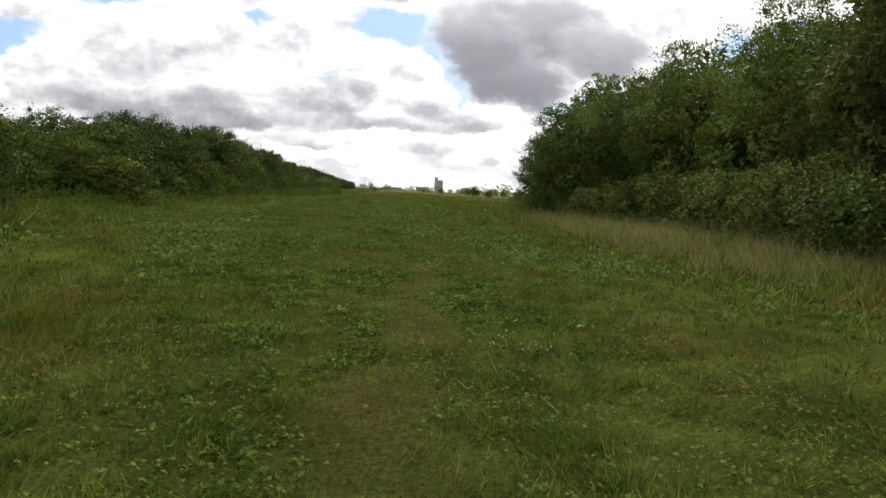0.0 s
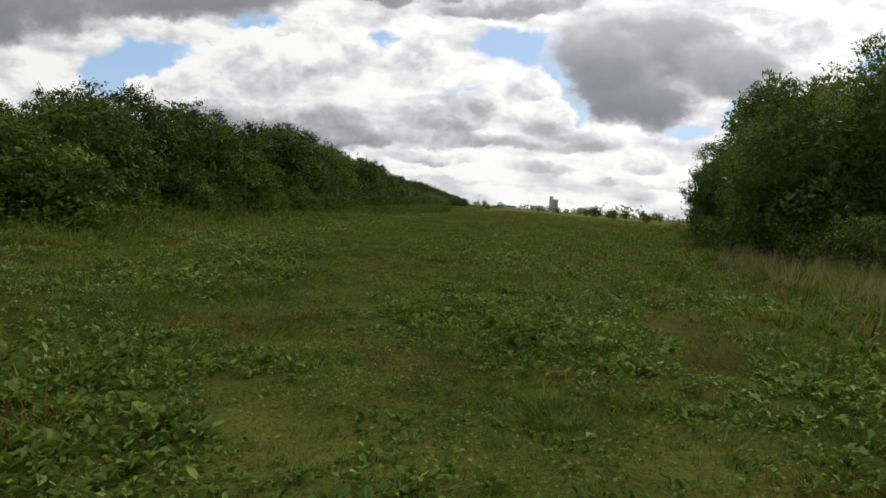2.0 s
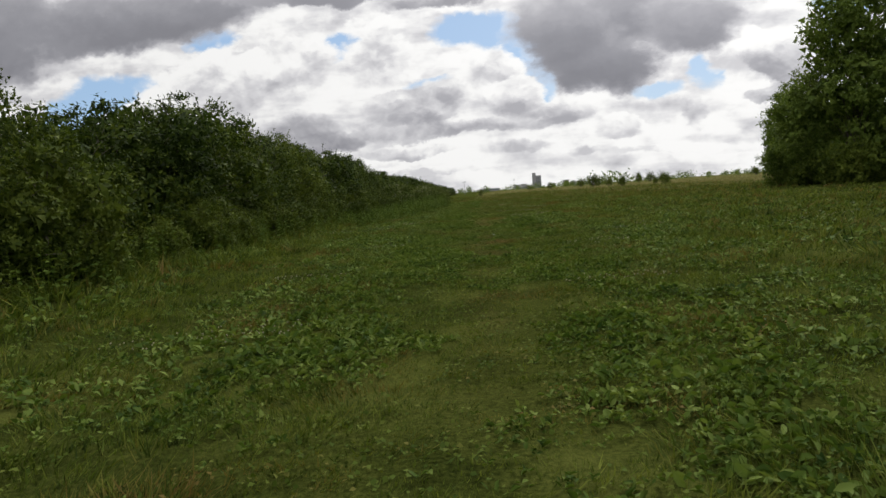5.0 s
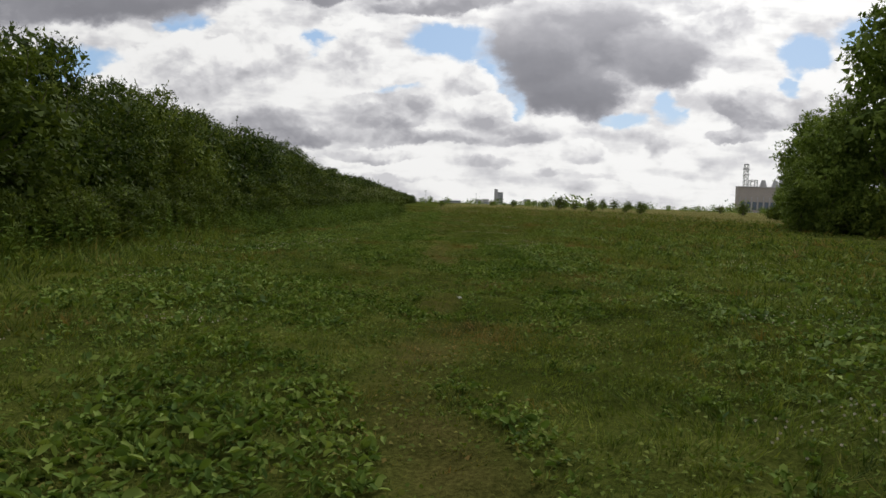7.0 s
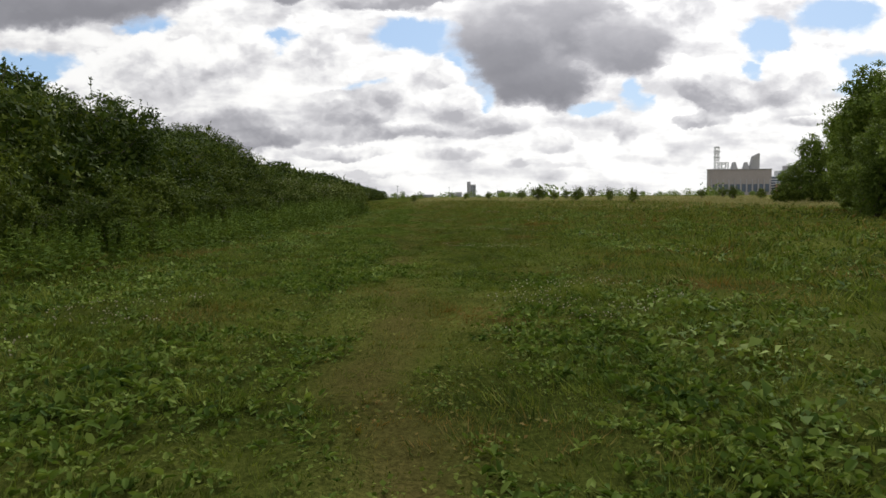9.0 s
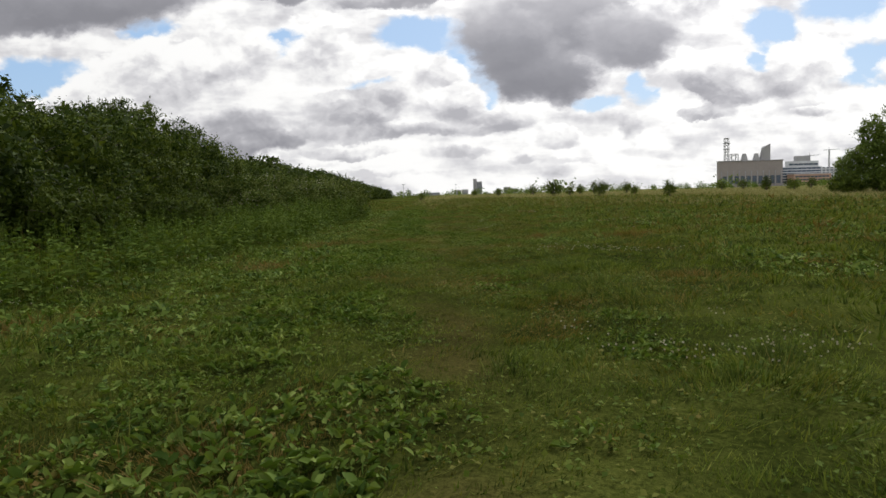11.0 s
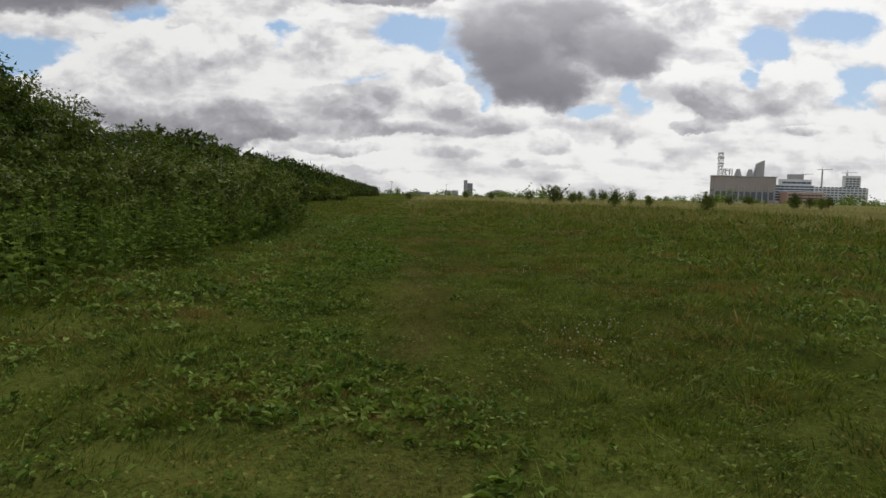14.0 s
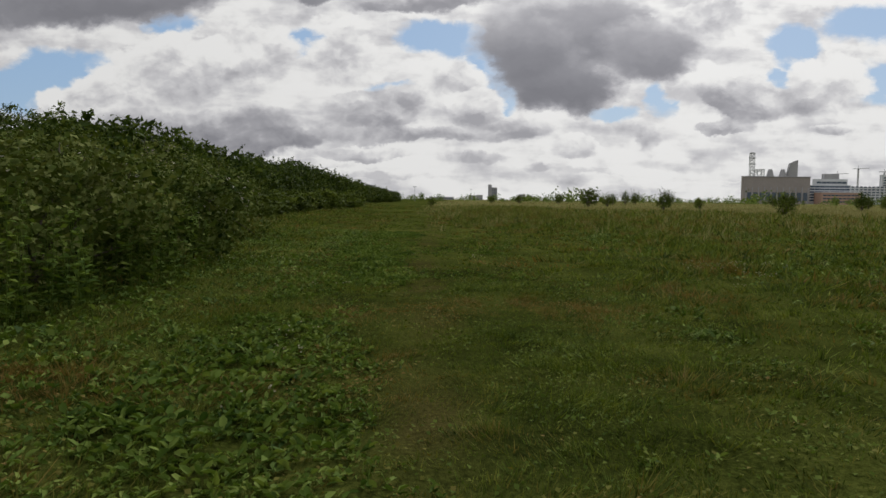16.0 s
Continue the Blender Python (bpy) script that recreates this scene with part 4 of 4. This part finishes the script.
def cone_stack(parent, x, y, z, r0_, r1, h, mat, name="stack"):
    bm = bmesh.new()
    bmesh.ops.create_cone(bm, cap_ends=True, segments=16, radius1=r0_, radius2=r1, depth=h)
    bmesh.ops.translate(bm, verts=bm.verts[:], vec=(x, y, z + h / 2))
    return part(name, bm_mesh(name, bm, mat), parent)


def lattice(name, parent, x, y, z0, z1, w, mat):
    runs = []
    for sx, sy in ((-1, -1), (1, -1), (1, 1), (-1, 1)):
        runs.append([((x + sx * w / 2, y + sy * w / 2, z0), w * 0.06), ((x + sx * w / 2, y + sy * w / 2, z1), w * 0.06)])
    z, k = z0, 0
    while z < z1 - 0.5:
        z2 = min(z + w * 0.9, z1)
        for (ax, ay), (bx, by) in (((-1, -1), (1, -1)), ((1, -1), (1, 1)), ((1, 1), (-1, 1)), ((-1, 1), (-1, -1))):
            runs.append([((x + ax * w / 2, y + ay * w / 2, z), 0.22), ((x + bx * w / 2, y + by * w / 2, z2), 0.22)])
            runs.append([((x + ax * w / 2, y + ay * w / 2, z2), 0.25), ((x + bx * w / 2, y + by * w / 2, z2), 0.25)])
        z = z2
    return part(name, tubes(name, runs, mat, 4), parent)


def build_plant_works():
    root = new("power_station")
    tagged(root, "brown industrial power station with stacks and lattice mast", "building")
    block("hall", root, HAZED_BRICK, (370, 1017, 0, 458, 1024, 35.4))
    block("parapet", root, CONCRETE, (369.5, 1016, 35.4, 458.5, 1024.5, 36.4))
    for k in range(11):
        block("pilaster", root, CONCRETE, (373 + k * 8.2, 1016.2, 0, 374.2 + k * 8.2, 1017, 22))
    strip_windows(root, GLAZING, 375.5, 456, 1017, 4.0, 8.2, 5.4, 11.0, 1, 12)
    lattice("lattice_mast", root, 382, 1021, 35, 67.5, 5.0, STEEL)
    block("platform", root, STEEL, (378.2, 1018, 60, 385.8, 1024, 61))
    block("platform", root, STEEL, (378.2, 1018, 52, 385.8, 1024, 52.8))
    lattice("lattice_frame", root, 392, 1021, 35, 45.6, 9.0, STEEL)
    for x in (406.5, 423.0):
        cone_stack(root, x, 1021, 35.4, 5.2, 2.4, 10.4, CONCRETE)
    bm = bmesh.new()
    box_bm(bm, 427.5, 1018, 35.4, 441.5, 1024, 58.5)
    for v in bm.verts:
        if v.co.z > 50 and v.co.x < 430:
            v.co.x += 4.0
            v.co.z -= 4.5
    bmesh.ops.bevel(bm, geom=bm.edges[:], offset=0.6, segments=2, affect="EDGES")
    part("chimney_tower", bm_mesh("chimney_tower", bm, CONCRETE), root)

    root = new("office_block")
    tagged(root, "stepped pale office block with blue glazed bands", "building")
    block("wall", root, PALE, (462, 1030, 0, 519, 1040, 26))
    block("upper_storey", root, PALE, (472, 1032, 26, 515, 1040, 34))
    block("penthouse", root, CONCRETE, (484, 1033, 34, 504, 1040, 41))
    strip_windows(root, GLAZING, 464, 518, 1030, 4, 6.7, 6.1, 2.4, 6, 3.7)
    strip_windows(root, GLAZING, 474, 514, 1032, 28, 6.7, 6.1, 2.6, 1, 3.7)

    root = new("brick_offices")
    tagged(root, "low salmon brick offices with white window bands", "building")
    block("wall", root, SALMON, (470, 1010, 0, 521, 1030, 15.5))
    block("roof", root, PALE, (469.5, 1009.5, 15.5, 521.5, 1030.5, 16.3))
    strip_windows(root, GLAZING, 472, 520, 1010, 2.5, 5.2, 4.4, 1.9, 3, 4.2)

    root = new("white_apartment_block")
    tagged(root, "white stepped apartment block far off", "building")
    block("wall", root, PALE, (523, 1040, 0, 600, 1048, 24))
    block("upper_storey", root, PALE, (566, 1041, 24, 589, 1047, 41))
    strip_windows(root, GLAZING, 525, 598, 1040, 5, 5.6, 3.6, 1.8, 6, 3.6)
    strip_windows(root, GLAZING, 568, 588, 1041, 25.5, 5.0, 3.6, 1.8, 4, 3.4)

    for x, top in ((548, 44), (578, 52), (616, 48)):
        root = new("tower_crane")
        tagged(root, "slender tower crane above the far buildings", "crane")
        lattice("crane_tower", root, x, 1120, 0, top, 1.6, STEEL)
        part("jib", tubes("jib", [[((x - 8, 1120, top + 0.5), 0.5), ((x + 16, 1120, top + 1.5), 0.35)], [((x, 1120, top), 0.3), ((x, 1120, top + 5), 0.2)]], STEEL, 4), root)

    root = new("tower_block")
    tagged(root, "grey slab tower block on the horizon", "building")
    block("wall", root, CONCRETE, (52, 1500, 0, 68, 1518, 26))
    block("lift_tower", root, CONCRETE, (50, 1502, 0, 57, 1516, 32))
    strip_windows(root, GLAZING, 58, 67.5, 1500, 3, 3.2, 2.4, 1.6, 7, 3.1)
    for x0, x1, top in ((10, 24, 8.5), (25, 38, 9.5), (112, 124, 12), (128, 138, 9), (-60, -20, 5)):
        root = new("distant_house")
        tagged(root, "low grey building on the horizon", "building")
        block("wall", root, CONCRETE, (x0, 1480, 0, x1, 1495, top))
        block("roof", root, PALE, (x0 - 0.5, 1479.5, top, x1 + 0.5, 1495.5, top + 0.8))
        strip_windows(root, GLAZING, x0 + 1, x1 - 1, 1480, 2, 4.2, 2.6, 1.6, 1, 3)
    for x, yy, top in ((-28, 420, 7.0), (2, 620, 9.0)):
        root = new("lamp_mast")
        tagged(root, "thin grey lighting mast in the distance", "mast")
        part("pole", tubes("pole", [[((x, yy, 0), 0.14), ((x, yy, top), 0.09)]], STEEL, 6), root)
        part("lamp_head", tubes("lamp_head", [[((x - 0.8, yy, top), 0.16), ((x + 0.8, yy, top), 0.16)]], STEEL, 6), root)


build_plant_works()


def build_litter():
    bm = bmesh.new()
    bmesh.ops.create_grid(bm, x_segments=6, y_segments=4, size=0.5)
    r = random.Random(3)
    for v in bm.verts:
        v.co = Vector((v.co.x * 0.07, v.co.y * 0.045, 0.012 + 0.012 * math.sin(v.co.x * 9) + r.uniform(0, 0.012)))
    geo = bmesh.ops.solidify(bm, geom=bm.faces[:], thickness=0.002)
    ob = new("litter_paper", bm_mesh("litter_paper", bm, PAPER))
    ob.matrix_basis = pose(-4.3, 46.8, float(ground_z(-4.3, 46.8)) + 0.03, 4, 6, 25)
    tagged(ob, "crumpled white scrap of paper lying on the grass", "litter")


build_litter()
